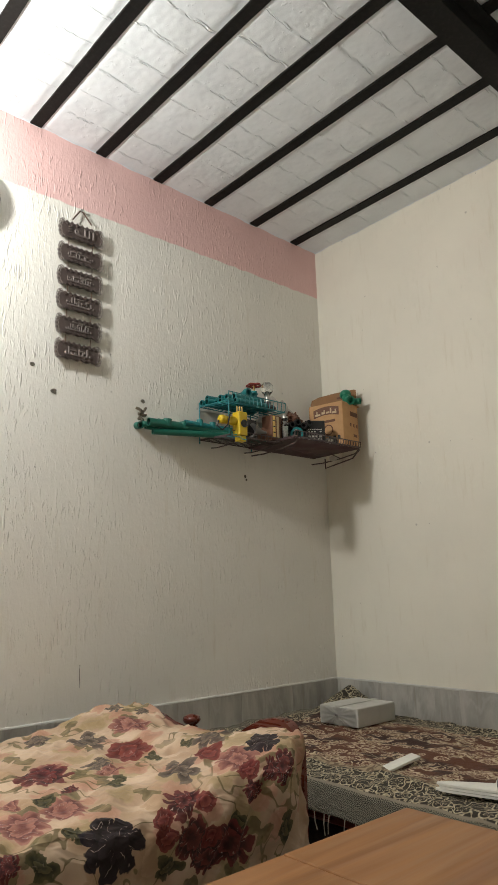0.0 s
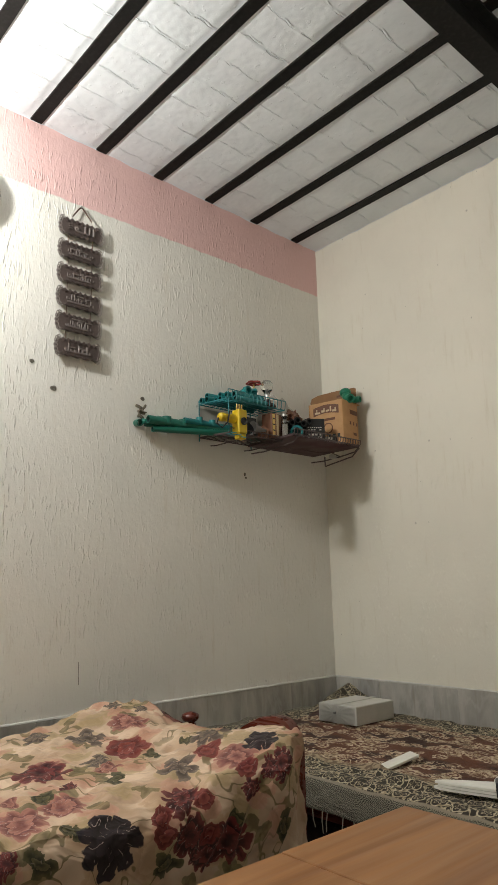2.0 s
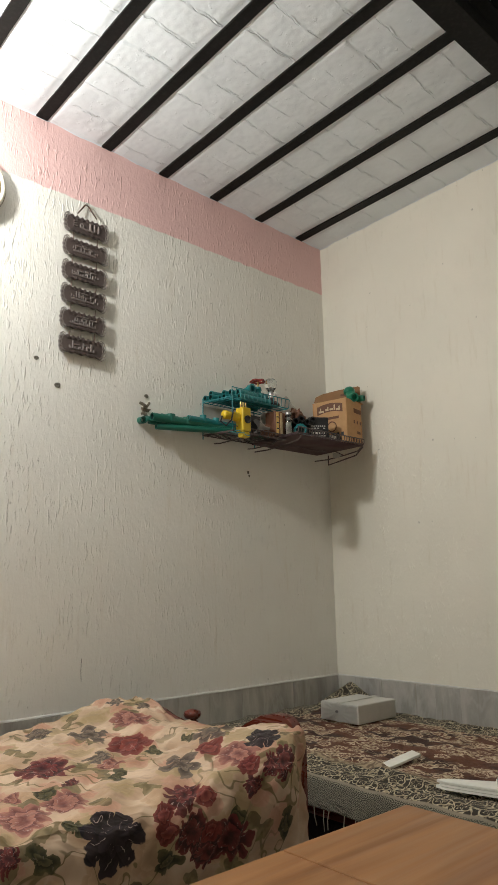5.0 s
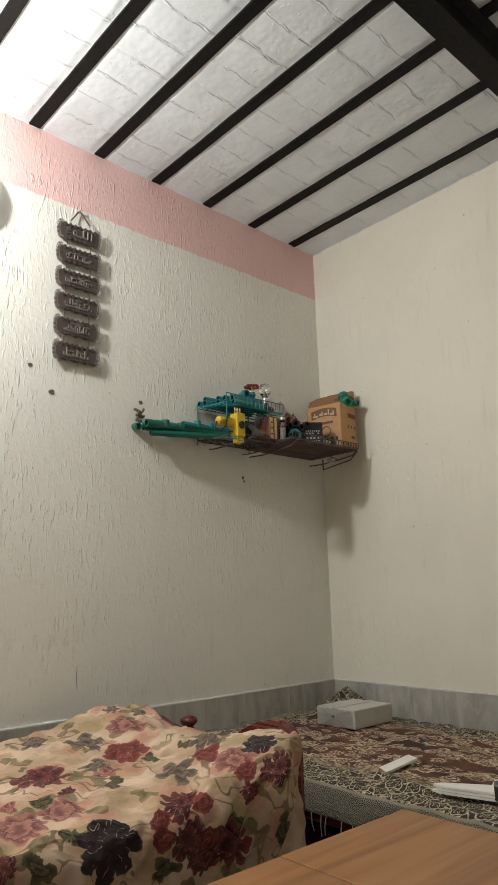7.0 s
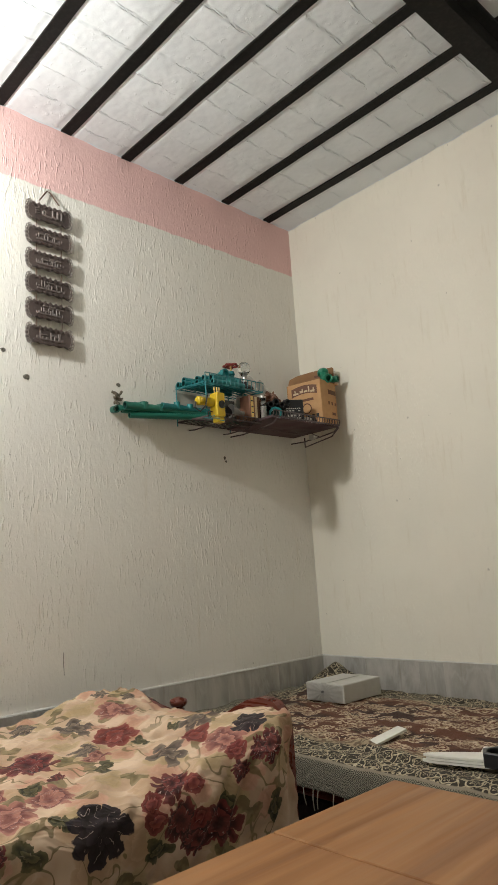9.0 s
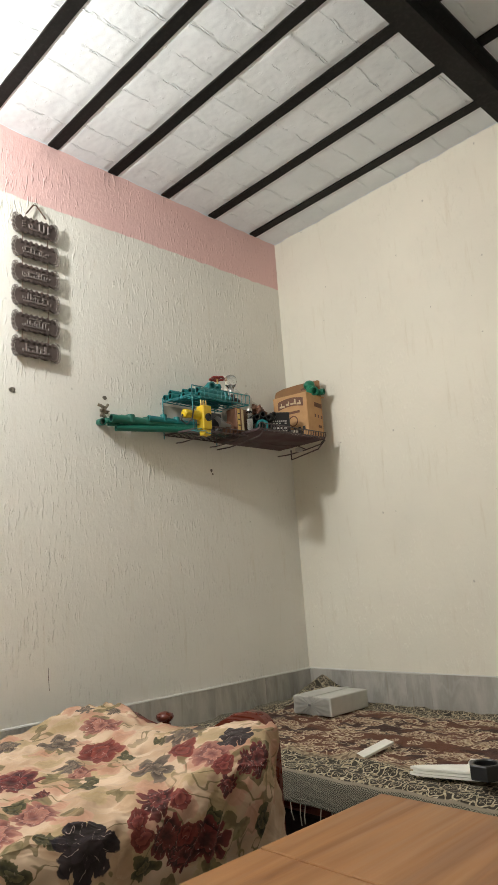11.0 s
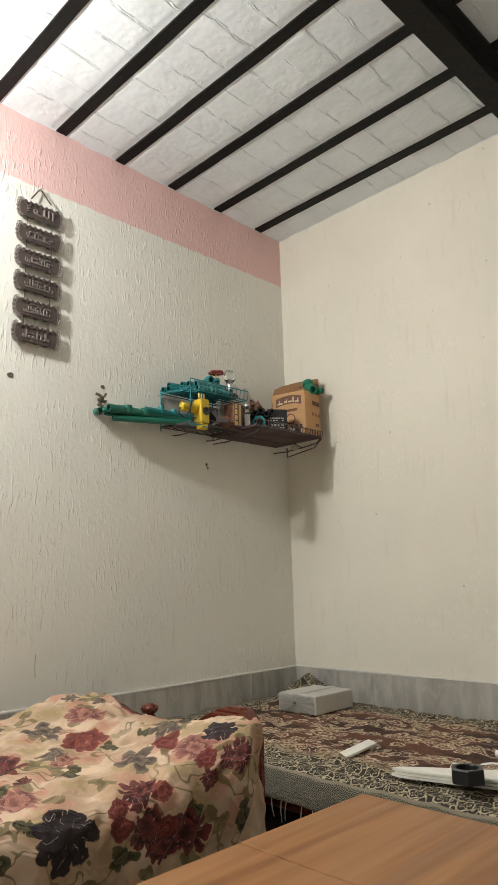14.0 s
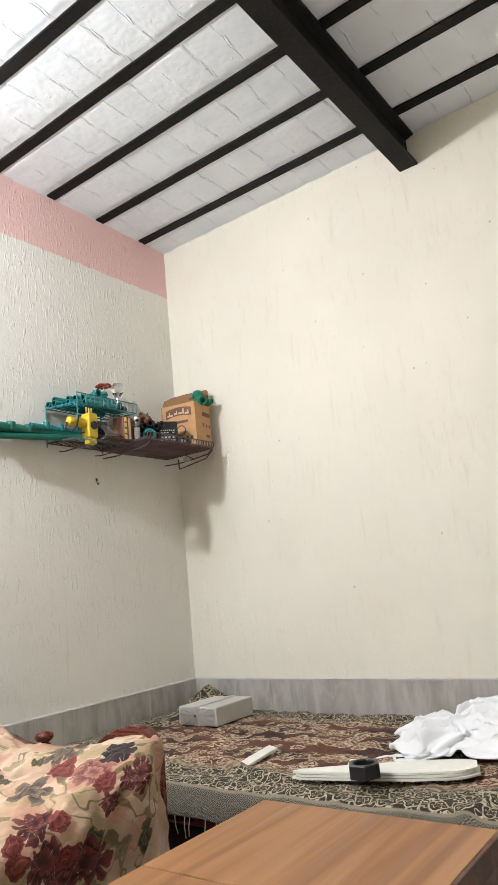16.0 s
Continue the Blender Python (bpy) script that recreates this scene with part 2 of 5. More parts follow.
def printed(n, at, blooms, lobes, depth, sharp):
    """Several blooms of one kind: distance from the nearest bloom's middle (1 at its rim), and the angle round it."""
    best, turn = None, None
    for k, (u, v, a, b, deg) in enumerate(blooms):
        node = n.tree.nodes.new("ShaderNodeMapping")
        node.vector_type = "TEXTURE"
        n.set(node, 0, at)
        node.inputs[1].default_value, node.inputs[2].default_value, node.inputs[3].default_value = (u, v, 0), (0, 0, radians(deg)), (a, b, 1)
        c = n.xyz(node.outputs[0])
        ang = n.m("ADD", n.m("ARCTAN2", c[1], c[0]), k * 1.3)
        lobe = n.m("POWER", n.m("ABSOLUTE", n.m("COSINE", n.m("MULTIPLY", ang, (lobes + k % 2) / 2))), sharp)
        rho = n.m("SQRT", n.m("ADD", n.m("MULTIPLY", c[0], c[0]), n.m("MULTIPLY", c[1], c[1])))
        rel = n.m("DIVIDE", rho, n.m("ADD", 1.12 - depth, n.m("MULTIPLY", lobe, depth)))
        if best is None:
            best, turn = rel, ang
        else:
            nearer = n.m("LESS_THAN", rel, best)
            turn = n.m("ADD", n.m("MULTIPLY", nearer, ang), n.m("MULTIPLY", n.m("SUBTRACT", 1.0, nearer), turn))
            best = n.m("MINIMUM", best, rel)
    return best, turn


def floral_cotton():
    n = Nodes("floral_cotton", 0.85)
    uv = n.coords("UV")
    x = n.xyz(uv)
    cloud = n.noise(uv, 6, 3)
    col = n.mix(n.step(cloud, 0.35, 0.65), (0.44, 0.30, 0.195), (0.62, 0.465, 0.33))
    # pale tone-on-tone blooms and leaves, in khaki and dusty pink
    for seed, scale, size, dark, light in ((3.1, 6.0, 0.50, (0.36, 0.225, 0.125), (0.56, 0.39, 0.25)), (17.9, 7.5, 0.40, (0.33, 0.24, 0.12), (0.47, 0.35, 0.2)), (41.3, 8.0, 0.36, (0.42, 0.21, 0.14), (0.56, 0.33, 0.24))):
        m, r, rel, tone = peony(n, uv, scale, 5, size, seed)
        col = n.mix(n.m("MULTIPLY", m, n.step(r, 0.45, 0.50, 0.0, 0.75)), col, n.mix(n.step(rel, 0.2, 1.0), dark, n.mix(tone, dark, light)))
    # trailing stems
    stem = n.m("ABSOLUTE", n.m("SUBTRACT", n.noise(uv, 4.2, 2, distort=1.5), 0.5))
    gate = n.step(n.noise(uv, 3.0, 1), 0.44, 0.50)
    col = n.mix(n.m("MULTIPLY", n.step(stem, 0.018, 0.008, 0, 0.8), gate), col, (0.15, 0.115, 0.05))
    # small olive leaves
    for seed, size in ((7.7, 0.24), (31.3, 0.20)):
        m, r, rel, ang = flower(n, uv, 7.5, 2, size, seed, 0.7)
        green = n.mix(n.step(n.noise(uv, 30, 2), 0.4, 0.6), (0.09, 0.075, 0.03), (0.20, 0.16, 0.075))
        col = n.mix(n.m("MULTIPLY", m, n.step(r, 0.62, 0.64, 0, 0.8)), col, green)
    # the far part of the sheet repeats the print by chance
    m, r, rel, tone = peony(n, uv, 4.6, 7, 0.46, 22.6)
    bloom = n.mix(n.step(r, 0.58, 0.60), n.mix(tone, (0.045, 0.007, 0.007), (0.20, 0.038, 0.028)), n.mix(n.step(r, 0.79, 0.81), n.mix(tone, (0.24, 0.045, 0.035), (0.47, 0.19, 0.14)), (0.03, 0.022, 0.032)))
    col = n.mix(n.m("MULTIPLY", n.m("MULTIPLY", m, n.step(r, 0.26, 0.28, 0, 0.96)), n.step(x[1], 0.93, 1.0)), col, bloom)
    # the large blooms, their rims frayed
    wob = n.vec("SUBTRACT", n.noise(uv, 26, 3, colour=True), (0.5, 0.5, 0.5))
    at = n.vec("ADD", uv, n.vec("MULTIPLY", wob, (0.052, 0.052, 0)))
    grain = n.noise(uv, 42, 3)
    streak = n.noise(n.vec("MULTIPLY", at, (70, 26, 1)), 1.0, 2, distort=0.6)
    for blooms, lobes, depth, sharp, dark, light, pale in (
            (SLATE, 5, 0.62, 0.8, (0.055, 0.041, 0.034), (0.18, 0.135, 0.10), 0.5),
            (ROSE, 9, 0.34, 0.6, (0.13, 0.040, 0.036), (0.37, 0.165, 0.125), 0.8),
            (GREEN, 2, 0.62, 0.7, (0.022, 0.024, 0.012), (0.105, 0.092, 0.042), 0.25),
            (MAROON, 9, 0.42, 0.7, (0.032, 0.007, 0.010), (0.165, 0.032, 0.030), 0.85),
            (RED, 4, 0.24, 0.5, (0.095, 0.012, 0.012), (0.215, 0.046, 0.036), 0.3),
            (NAVY, 7, 0.36, 0.5, (0.007, 0.0055, 0.009), (0.020, 0.014, 0.020), 0.7)):
        rel, ang = printed(n, at, blooms, lobes, depth, sharp)
        tone = n.m("ADD", n.m("MULTIPLY", n.m("FRACT", n.m("MULTIPLY", rel, 1.9)), 0.55), n.m("MULTIPLY", grain, 0.55))
        mask = n.step(rel, 1.03, 0.97)
        petal = n.mix(n.step(tone, 0.25, 0.85), dark, light)
        # thin cream streaks from the heart to the petals' tips, and a speckled heart
        rays = n.step(n.m("ABSOLUTE", n.m("SINE", n.m("ADD", n.m("MULTIPLY", ang, lobes * 0.75), n.m("MULTIPLY", grain, 3.0)))), 0.14, 0.05)
        rays = n.m("MULTIPLY", n.m("MULTIPLY", rays, n.step(streak, 0.47, 0.55)), n.m("MULTIPLY", n.step(rel, 0.22, 0.34), n.step(rel, 0.92, 0.7)))
        petal = n.mix(n.m("MULTIPLY", rays, pale), petal, (0.55, 0.42, 0.36))
        col = n.mix(n.m("MULTIPLY", mask, 0.96), col, petal)
    n.out("Base Color", col)
    slant = n.join(n.m("ADD", x[0], n.m("MULTIPLY", x[1], 0.5)), n.m("MULTIPLY", x[1], 0.7), 0)
    crease = n.m("SUBTRACT", 0.5, n.m("ABSOLUTE", n.m("SUBTRACT", n.noise(slant, 9, 3, 0.5, distort=0.7), 0.5)))
    n.bump(n.m("ADD", crease, n.m("MULTIPLY", n.noise(uv, 600, 1), 0.02)), 0.03)
    n.out("Sheen Weight", 0.04).out("Specular IOR Level", 0.2)
    return n.mat


def bedcover_weave():
    """Woven cover: brown field with cream flowers, black border with cream scrolls, grey diamond drop. UV in metres, v from the back."""
    n = Nodes("woven_bedcover", 0.85)
    uv = n.coords("UV")
    x = n.xyz(uv)
    wob = n.vec("ADD", uv, n.vec("MULTIPLY", n.vec("SUBTRACT", n.noise(uv, 14, 2, colour=True), (0.5, 0.5, 0.5)), (0.03, 0.03, 0)))
    w = n.xyz(wob)
    cream, dun = (0.62, 0.51, 0.36), (0.40, 0.29, 0.175)
    thread = n.mix(n.step(n.noise(uv, 55, 2), 0.35, 0.65), dun, cream)
    # field: red-brown ground with darker drifts, rows of ringed cream flowers joined by thin curls
    field = n.mix(n.step(n.noise(n.vec("MULTIPLY", uv, (3.0, 8, 1)), 1.0, 3), 0.44, 0.54), (0.040, 0.013, 0.008), (0.118, 0.040, 0.018))
    row = n.m("ABSOLUTE", n.m("SUBTRACT", n.m("FRACT", n.m("ADD", n.m("MULTIPLY", w[1], 6.2), n.m("MULTIPLY", n.noise(uv, 5, 2), 0.7))), 0.5))
    curl = n.m("ABSOLUTE", n.m("SUBTRACT", n.noise(n.vec("MULTIPLY", wob, (17, 26, 1)), 1.0, 2, 0.5, distort=1.6), 0.5))
    field = n.mix(n.m("MULTIPLY", n.step(curl, 0.050, 0.026), n.step(row, 0.30, 0.18)), field, thread)
    ground = n.m("MULTIPLY", n.step(n.noise(n.vec("MULTIPLY", uv, (7, 17, 1)), 1.0, 2), 0.54, 0.60), n.step(row, 0.26, 0.14))
    field = n.mix(n.m("MULTIPLY", ground, 0.75), field, n.mix(n.step(n.noise(uv, 75, 2), 0.42, 0.56), (0.12, 0.065, 0.035), thread))
    for seed, scale, size in ((2.3, 9.0, 0.38), (14.7, 13.0, 0.36)):
        m, r, rel, tone = peony(n, n.vec("MULTIPLY", uv, (0.9, 1.15, 1)), scale, 11, size, seed)
        rings = n.m("MAXIMUM", n.step(n.m("ABSOLUTE", n.m("SUBTRACT", rel, 0.82)), 0.20, 0.14), n.step(n.m("ABSOLUTE", n.m("SUBTRACT", rel, 0.28)), 0.12, 0.07))
        field = n.mix(n.m("MULTIPLY", m, n.step(r, 0.50, 0.52)), field, n.mix(rings, (0.12, 0.036, 0.018), thread))
    # scroll border
    fu = n.m("SUBTRACT", n.m("FRACT", n.m("MULTIPLY", w[0], 14.0)), 0.5)
    fv = n.m("SUBTRACT", n.m("FRACT", n.m("MULTIPLY", w[1], 14.0)), 0.5)
    rad = n.m("SQRT", n.m("ADD", n.m("MULTIPLY", fu, fu), n.m("MULTIPLY", fv, fv)))
    loop = n.step(n.m("ABSOLUTE", n.m("SUBTRACT", rad, n.m("ADD", 0.36, n.m("MULTIPLY", n.m("SINE", n.m("MULTIPLY", n.m("ARCTAN2", fv, fu), 4)), 0.05)))), 0.045, 0.025)
    star_rim = n.m("ADD", 0.17, n.m("MULTIPLY", n.m("COSINE", n.m("MULTIPLY", n.m("ARCTAN2", fv, fu), 6)), 0.07))
    star = n.step(n.m("ABSOLUTE", n.m("SUBTRACT", rad, star_rim)), 0.034, 0.018)
    knot = n.step(n.m("ABSOLUTE", n.m("SUBTRACT", n.noise(wob, 34, 1, distort=0.9), 0.5)), 0.06, 0.035)
    scroll = n.m("MAXIMUM", n.m("MAXIMUM", loop, star), n.m("MULTIPLY", knot, n.step(rad, 0.36, 0.42)))
    border = n.mix(scroll, (0.028, 0.021, 0.012), n.mix(n.step(n.noise(uv, 60, 2), 0.35, 0.65), (0.32, 0.26, 0.16), (0.55, 0.48, 0.33)))
    # diamond drop
    du = n.m("ABSOLUTE", n.m("SUBTRACT", n.m("FRACT", n.m("MULTIPLY", w[0], 42.0)), 0.5))
    dv = n.m("ABSOLUTE", n.m("SUBTRACT", n.m("FRACT", n.m("MULTIPLY", w[1], 46.0)), 0.5))
    ring = n.step(n.m("SINE", n.m("MULTIPLY", n.m("ADD", du, dv), 19)), -0.1, 0.3)
    drop = n.mix(ring, (0.045, 0.040, 0.029), (0.27, 0.245, 0.175))
    v = x[1]
    edge = n.m("ADD", v, n.m("MULTIPLY", n.m("SUBTRACT", n.noise(uv, 9, 2), 0.5), 0.05))
    col = n.mix(n.step(edge, 0.15, 0.16), border, field)
    hem = n.mix(n.step(n.noise(uv, 48, 2), 0.42, 0.58), (0.15, 0.10, 0.06), (0.36, 0.28, 0.18))
    col = n.mix(n.step(edge, 0.865, 0.87), col, hem)
    col = n.mix(n.step(edge, 0.90, 0.905), col, border)
    col = n.mix(n.step(v, 1.065, 1.07), col, (0.26, 0.22, 0.16))
    col = n.mix(n.step(v, 1.075, 1.08), col, drop)
    col = n.mix(n.step(x[0], 0.16, 0.15), col, border)
    col = n.mix(n.step(x[0], 0.06, 0.05), col, drop)
    n.out("Base Color", col)
    crease = n.m("SUBTRACT", 0.5, n.m("ABSOLUTE", n.m("SUBTRACT", n.noise(wob, 13, 3, 0.5, distort=0.5), 0.5)))
    weave = n.m("ADD", n.m("SINE", n.m("MULTIPLY", x[0], 2600)), n.m("SINE", n.m("MULTIPLY", x[1], 2600)))
    n.bump(n.m("ADD", n.m("MULTIPLY", weave, 0.01), crease), 0.02)
    return n.mat


def card():
    n = Nodes("brown_cardboard", 0.7)
    p = n.coords()
    f = n.noise(p, 26, 4)
    n.out("Base Color", n.mix(n.step(f, 0.3, 0.7), (0.49, 0.265, 0.11), (0.54, 0.305, 0.132)))
    n.bump(f, 0.0008)
    return n.mat


def glass():
    n = Nodes("clear_glass", 0.03)
    n.out("Transmission Weight", 1.0).out("IOR", 1.45).out("Base Color", (0.97, 0.98, 0.98))
    return n.mat


MAT = {
    "west": wall_paint("distemper_white", (0.815, 0.785, 0.71), 1, pink=True),
    "north": wall_paint("distemper_cream", (0.80, 0.755, 0.64), 0, relief=0.0013, chip=0.74),
    "wall": wall_paint("distemper_unseen", (0.80, 0.765, 0.68), 0),
    "marble": marble(), "cement": plain("white_cement", (0.62, 0.60, 0.55), 0.9, relief=0.002),
    "lime": limewash(), "steel": black_steel(),
    "floor": plain("cement_floor", (0.44, 0.42, 0.39), 0.4, scale=9, relief=0.001),
    "table": wood("table_laminate", (0.215, 0.088, 0.029), (0.355, 0.170, 0.066), 0.42, 1, 13.0, 0.0003, 0.16),
    "table_edge": wood("table_edge_wood", (0.06, 0.022, 0.010), (0.12, 0.045, 0.02), 0.4, 0),
    "redwood": wood("red_brown_bed_wood", (0.085, 0.014, 0.008), (0.17, 0.035, 0.02), 0.3, 0),
    "floral": floral_cotton(), "cover": bedcover_weave(),
    "mattress": plain("ticking", (0.25, 0.20, 0.16), 0.9),
    "dark_cloth": plain("dark_gap_cloth", (0.03, 0.014, 0.014), 0.95, vary=0.4, relief=0.004),
    "fringe": plain("fringe_thread", (0.40, 0.35, 0.26), 0.9),
    "carved": plain("carved_dark_wood", (0.085, 0.06, 0.052), 0.55, vary=0.3, scale=90, relief=0.001),
    "carved_light": plain("carved_letters", (0.17, 0.135, 0.12), 0.5, vary=0.3, scale=90),
    "ring": plain("pale_carved_rings", (0.25, 0.215, 0.19), 0.5, vary=0.3, scale=120),
    "cord": plain("brown_cord", (0.10, 0.055, 0.035), 0.9),
    "teal": plain("teal_plastic", (0.011, 0.20, 0.205), 0.38), "green": plain("green_pipe_plastic", (0.008, 0.125, 0.085), 0.4),
    "green_bright": plain("green_fitting_plastic", (0.012, 0.20, 0.11), 0.38),
    "bore": plain("bore_shade", (0.01, 0.05, 0.045), 0.7),
    "wire_teal": plain("teal_coated_wire", (0.03, 0.22, 0.24), 0.4), "wire_brown": plain("brown_coated_wire", (0.10, 0.07, 0.07), 0.45),
    "sheet_brown": plain("plum_brown_board", (0.075, 0.032, 0.036), 0.6),
    "yellow": plain("yellow_plastic", (0.66, 0.45, 0.012), 0.38), "black": plain("black_plastic", (0.016, 0.016, 0.017), 0.4),
    "brass": plain("brass", (0.62, 0.43, 0.16), 0.3, 0.9), "chrome": plain("dull_chrome", (0.55, 0.53, 0.50), 0.45, 1.0),
    "red": plain("red_paint", (0.26, 0.022, 0.015), 0.4), "card": card(), "card_dark": plain("printed_brown", (0.15, 0.055, 0.022), 0.6),
    "card_inner": plain("cardboard_inside", (0.29, 0.145, 0.058), 0.75), "card_cream": plain("printed_cream", (0.62, 0.47, 0.28), 0.6), "grey": plain("grey_plastic", (0.22, 0.21, 0.20), 0.5),
    "pale": plain("pale_plastic", (0.55, 0.52, 0.47), 0.5), "rust": plain("rust_brown_plastic", (0.20, 0.085, 0.045), 0.5, vary=0.25),
    "glass": glass(), "paper": plain("white_paper", (0.72, 0.70, 0.65), 0.7), "foam": plain("white_foam", (0.82, 0.80, 0.72), 0.75),
    "white_cloth": plain("white_cotton", (0.82, 0.82, 0.82), 0.9, vary=0.05, scale=120, relief=0.0012),
    "giftwrap": plain("silver_gift_wrap", (0.56, 0.54, 0.49), 0.4), "clock_face": plain("cream_enamel", (0.74, 0.69, 0.55), 0.35, vary=0.05),
    "gold": plain("gold_ring", (0.20, 0.13, 0.06), 0.4, 0.5), "hole": plain("plaster_hole", (0.16, 0.14, 0.11), 0.95, vary=0.3),
    "rag": plain("knotted_rag", (0.16, 0.13, 0.09), 0.95, vary=0.3),
}


# ---- mesh helpers; all places are given in the room's own metres ----
def put(name, bm, material, label="", category="", kind="", group="", smooth=False):
    """Links a bmesh as a top-level mesh."""
    me = bpy.data.meshes.new(name)
    bmesh.ops.recalc_face_normals(bm, faces=bm.faces)
    bm.to_mesh(me)
    bm.free()
    if smooth:
        me.shade_smooth()
    me.materials.append(MAT[material])
    return tagged(new(name, me), label, category, group, kind)


def thing(name, at, label, category, group="", kind=""):
    ob = new(name)
    ob.empty_display_size = 0.05
    ob.location = at
    return tagged(ob, label, category, group, kind)


def part(name, bm, material, parent, label="", smooth=False):
    """One mesh under a thing or a part of it."""
    root = parent
    while root.parent:
        root = root.parent
    bmesh.ops.translate(bm, verts=bm.verts, vec=-root.location)
    ob = put(name, bm, material, smooth=smooth)
    ob.parent = parent
    return tagged(ob, label)


def block(x0, y0, z0, x1, y1, z1, bevel=0.0, segments=2, bm=None):
    bm = bm or bmesh.new()
    made = bmesh.ops.create_cube(bm, size=1, matrix=Matrix.Translation(((x0 + x1) / 2, (y0 + y1) / 2, (z0 + z1) / 2)) @ Matrix.Diagonal((x1 - x0, y1 - y0, z1 - z0, 1)))
    if bevel:
        edges = list({e for v in made["verts"] for e in v.link_edges})
        bmesh.ops.bevel(bm, geom=edges, offset=bevel, segments=segments, affect="EDGES", profile=0.5)
    return bm


def turned(bm, m):
    bmesh.ops.transform(bm, matrix=m, verts=bm.verts)
    return bm


def about(at, rz=0, rx=0, ry=0):
    """A turn about a place."""
    return Matrix.Translation(at) @ pose(0, 0, 0, rx, ry, rz) @ Matrix.Translation(-Vector(at))


def tube(points, r, sides=7, bm=None, closed=False):
    """A round rod along a line of points."""
    bm = bm or bmesh.new()
    pts = [Vector(p) for p in points]
    rings, normal = [], None
    for i, p in enumerate(pts):
        a = pts[i - 1] if i or closed else p
        b = pts[(i + 1) % len(pts)] if i + 1 < len(pts) or closed else p
        d = (b - a).normalized()
        if normal is None:
            normal = d.orthogonal().normalized()
        normal = (normal - d * normal.dot(d)).normalized()
        side = d.cross(normal)
        rings.append([bm.verts.new(p + r * (math.cos(t) * normal + math.sin(t) * side)) for t in (2 * math.pi * k / sides for k in range(sides))])
    pairs = list(zip(rings, rings[1:])) + ([(rings[-1], rings[0])] if closed else [])
    for a, b in pairs:
        for k in range(sides):
            bm.faces.new((a[k], a[(k + 1) % sides], b[(k + 1) % sides], b[k]))
    if not closed:
        bm.faces.new(rings[0]), bm.faces.new(rings[-1])
    return bm


def lathe(profile, at, axis=(0, 0, 1), sides=20, bm=None):
    """Turns (radius, height) pairs about an axis through a place."""
    bm = bm or bmesh.new()
    turn = Vector(axis).to_track_quat("Z", "Y").to_matrix()
    rings = []
    for r, h in profile:
        if r < 1e-5:
            rings.append([bm.verts.new(Vector(at) + turn @ Vector((0, 0, h)))])
        else:
            rings.append([bm.verts.new(Vector(at) + turn @ Vector((r * math.cos(t), r * math.sin(t), h))) for t in (2 * math.pi * k / sides for k in range(sides))])
    for a, b in zip(rings, rings[1:]):
        for k in range(sides):
            q = [a[k % len(a)], a[(k + 1) % len(a)], b[(k + 1) % len(b)], b[k % len(b)]]
            q = list(dict.fromkeys(q))
            if len(q) > 2:
                bm.faces.new(q)
    return bm


def pipe(start, end, r, wall=0.004, bm=None, sides=18):
    """A hollow pipe, open at both ends."""
    d = Vector(end) - Vector(start)
    h = d.length
    return lathe([(r, 0), (r, h), (r - wall, h), (r - wall, 0), (r, 0)], start, d, sides, bm)


def sheet(name, nu, nv, place, uv, material, thick, parent=None, **tags):
    """A cloth: a grid shaped by place(i, j) over the unit square, with uv(i, j) in metres."""
    bm = bmesh.new()
    lay = bm.loops.layers.uv.new("UVMap")
    grid = [[bm.verts.new(place(i / nu, j / nv)) for j in range(nv + 1)] for i in range(nu + 1)]
    for i in range(nu):
        for j in range(nv):
            f = bm.faces.new((grid[i][j], grid[i + 1][j], grid[i + 1][j + 1], grid[i][j + 1]))
            f.smooth = True
            for loop, (a, b) in zip(f.loops, ((i, j), (i + 1, j), (i + 1, j + 1), (i, j + 1))):
                loop[lay].uv = uv(a / nu, b / nv)
    ob = part(name, bm, material, parent, smooth=True) if parent else put(name, bm, material, smooth=True, **tags)
    solid = ob.modifiers.new("thickness", "SOLIDIFY")
    solid.thickness, solid.offset = thick, -1
    return ob


def ripple(x, y, s, seed=0.0):
    return noise.noise(Vector((x * s, y * s, seed)))


def ease(v, a, b):
    t = min(1.0, max(0.0, (v - a) / (b - a)))
    return t * t * (3 - 2 * t)


# ---- the room's shell ----
ROOM_E, ROOM_S = 4.7, -5.2


def fall(y):
    """The roof rises a little away from the north wall."""
    return -0.015 * y


put("wall_west", block(-0.22, ROOM_S - 0.2, 0, 0, 0.22, 3.4), "west", "white distempered wall with rough vertical runs and a pink upper band", "wall", "structure")
put("wall_north", block(0, 0, 0, ROOM_E, 0.22, 3.4), "north", "cream distempered wall with small chips and stains", "wall", "structure")
# unseen east and south walls, added; distance and tone set for bounced light
put("wall_east", block(ROOM_E, ROOM_S - 0.2, 0, ROOM_E + 0.2, 0.22, 3.4), "wall", "unseen cream wall added on the east to close the room and bounce light", "wall", "structure")
put("wall_south", block(0, ROOM_S - 0.2, 0, ROOM_E, ROOM_S, 3.4), "wall", "unseen cream wall added on the south to close the room and bounce light", "wall", "structure")
put("floor", block(0, ROOM_S, -0.1, ROOM_E, 0, 0), "floor", "worn grey cement floor under the beds", "floor", "structure")

RAFTERS = [-0.200 - 0.3325 * k for k in range(15)]


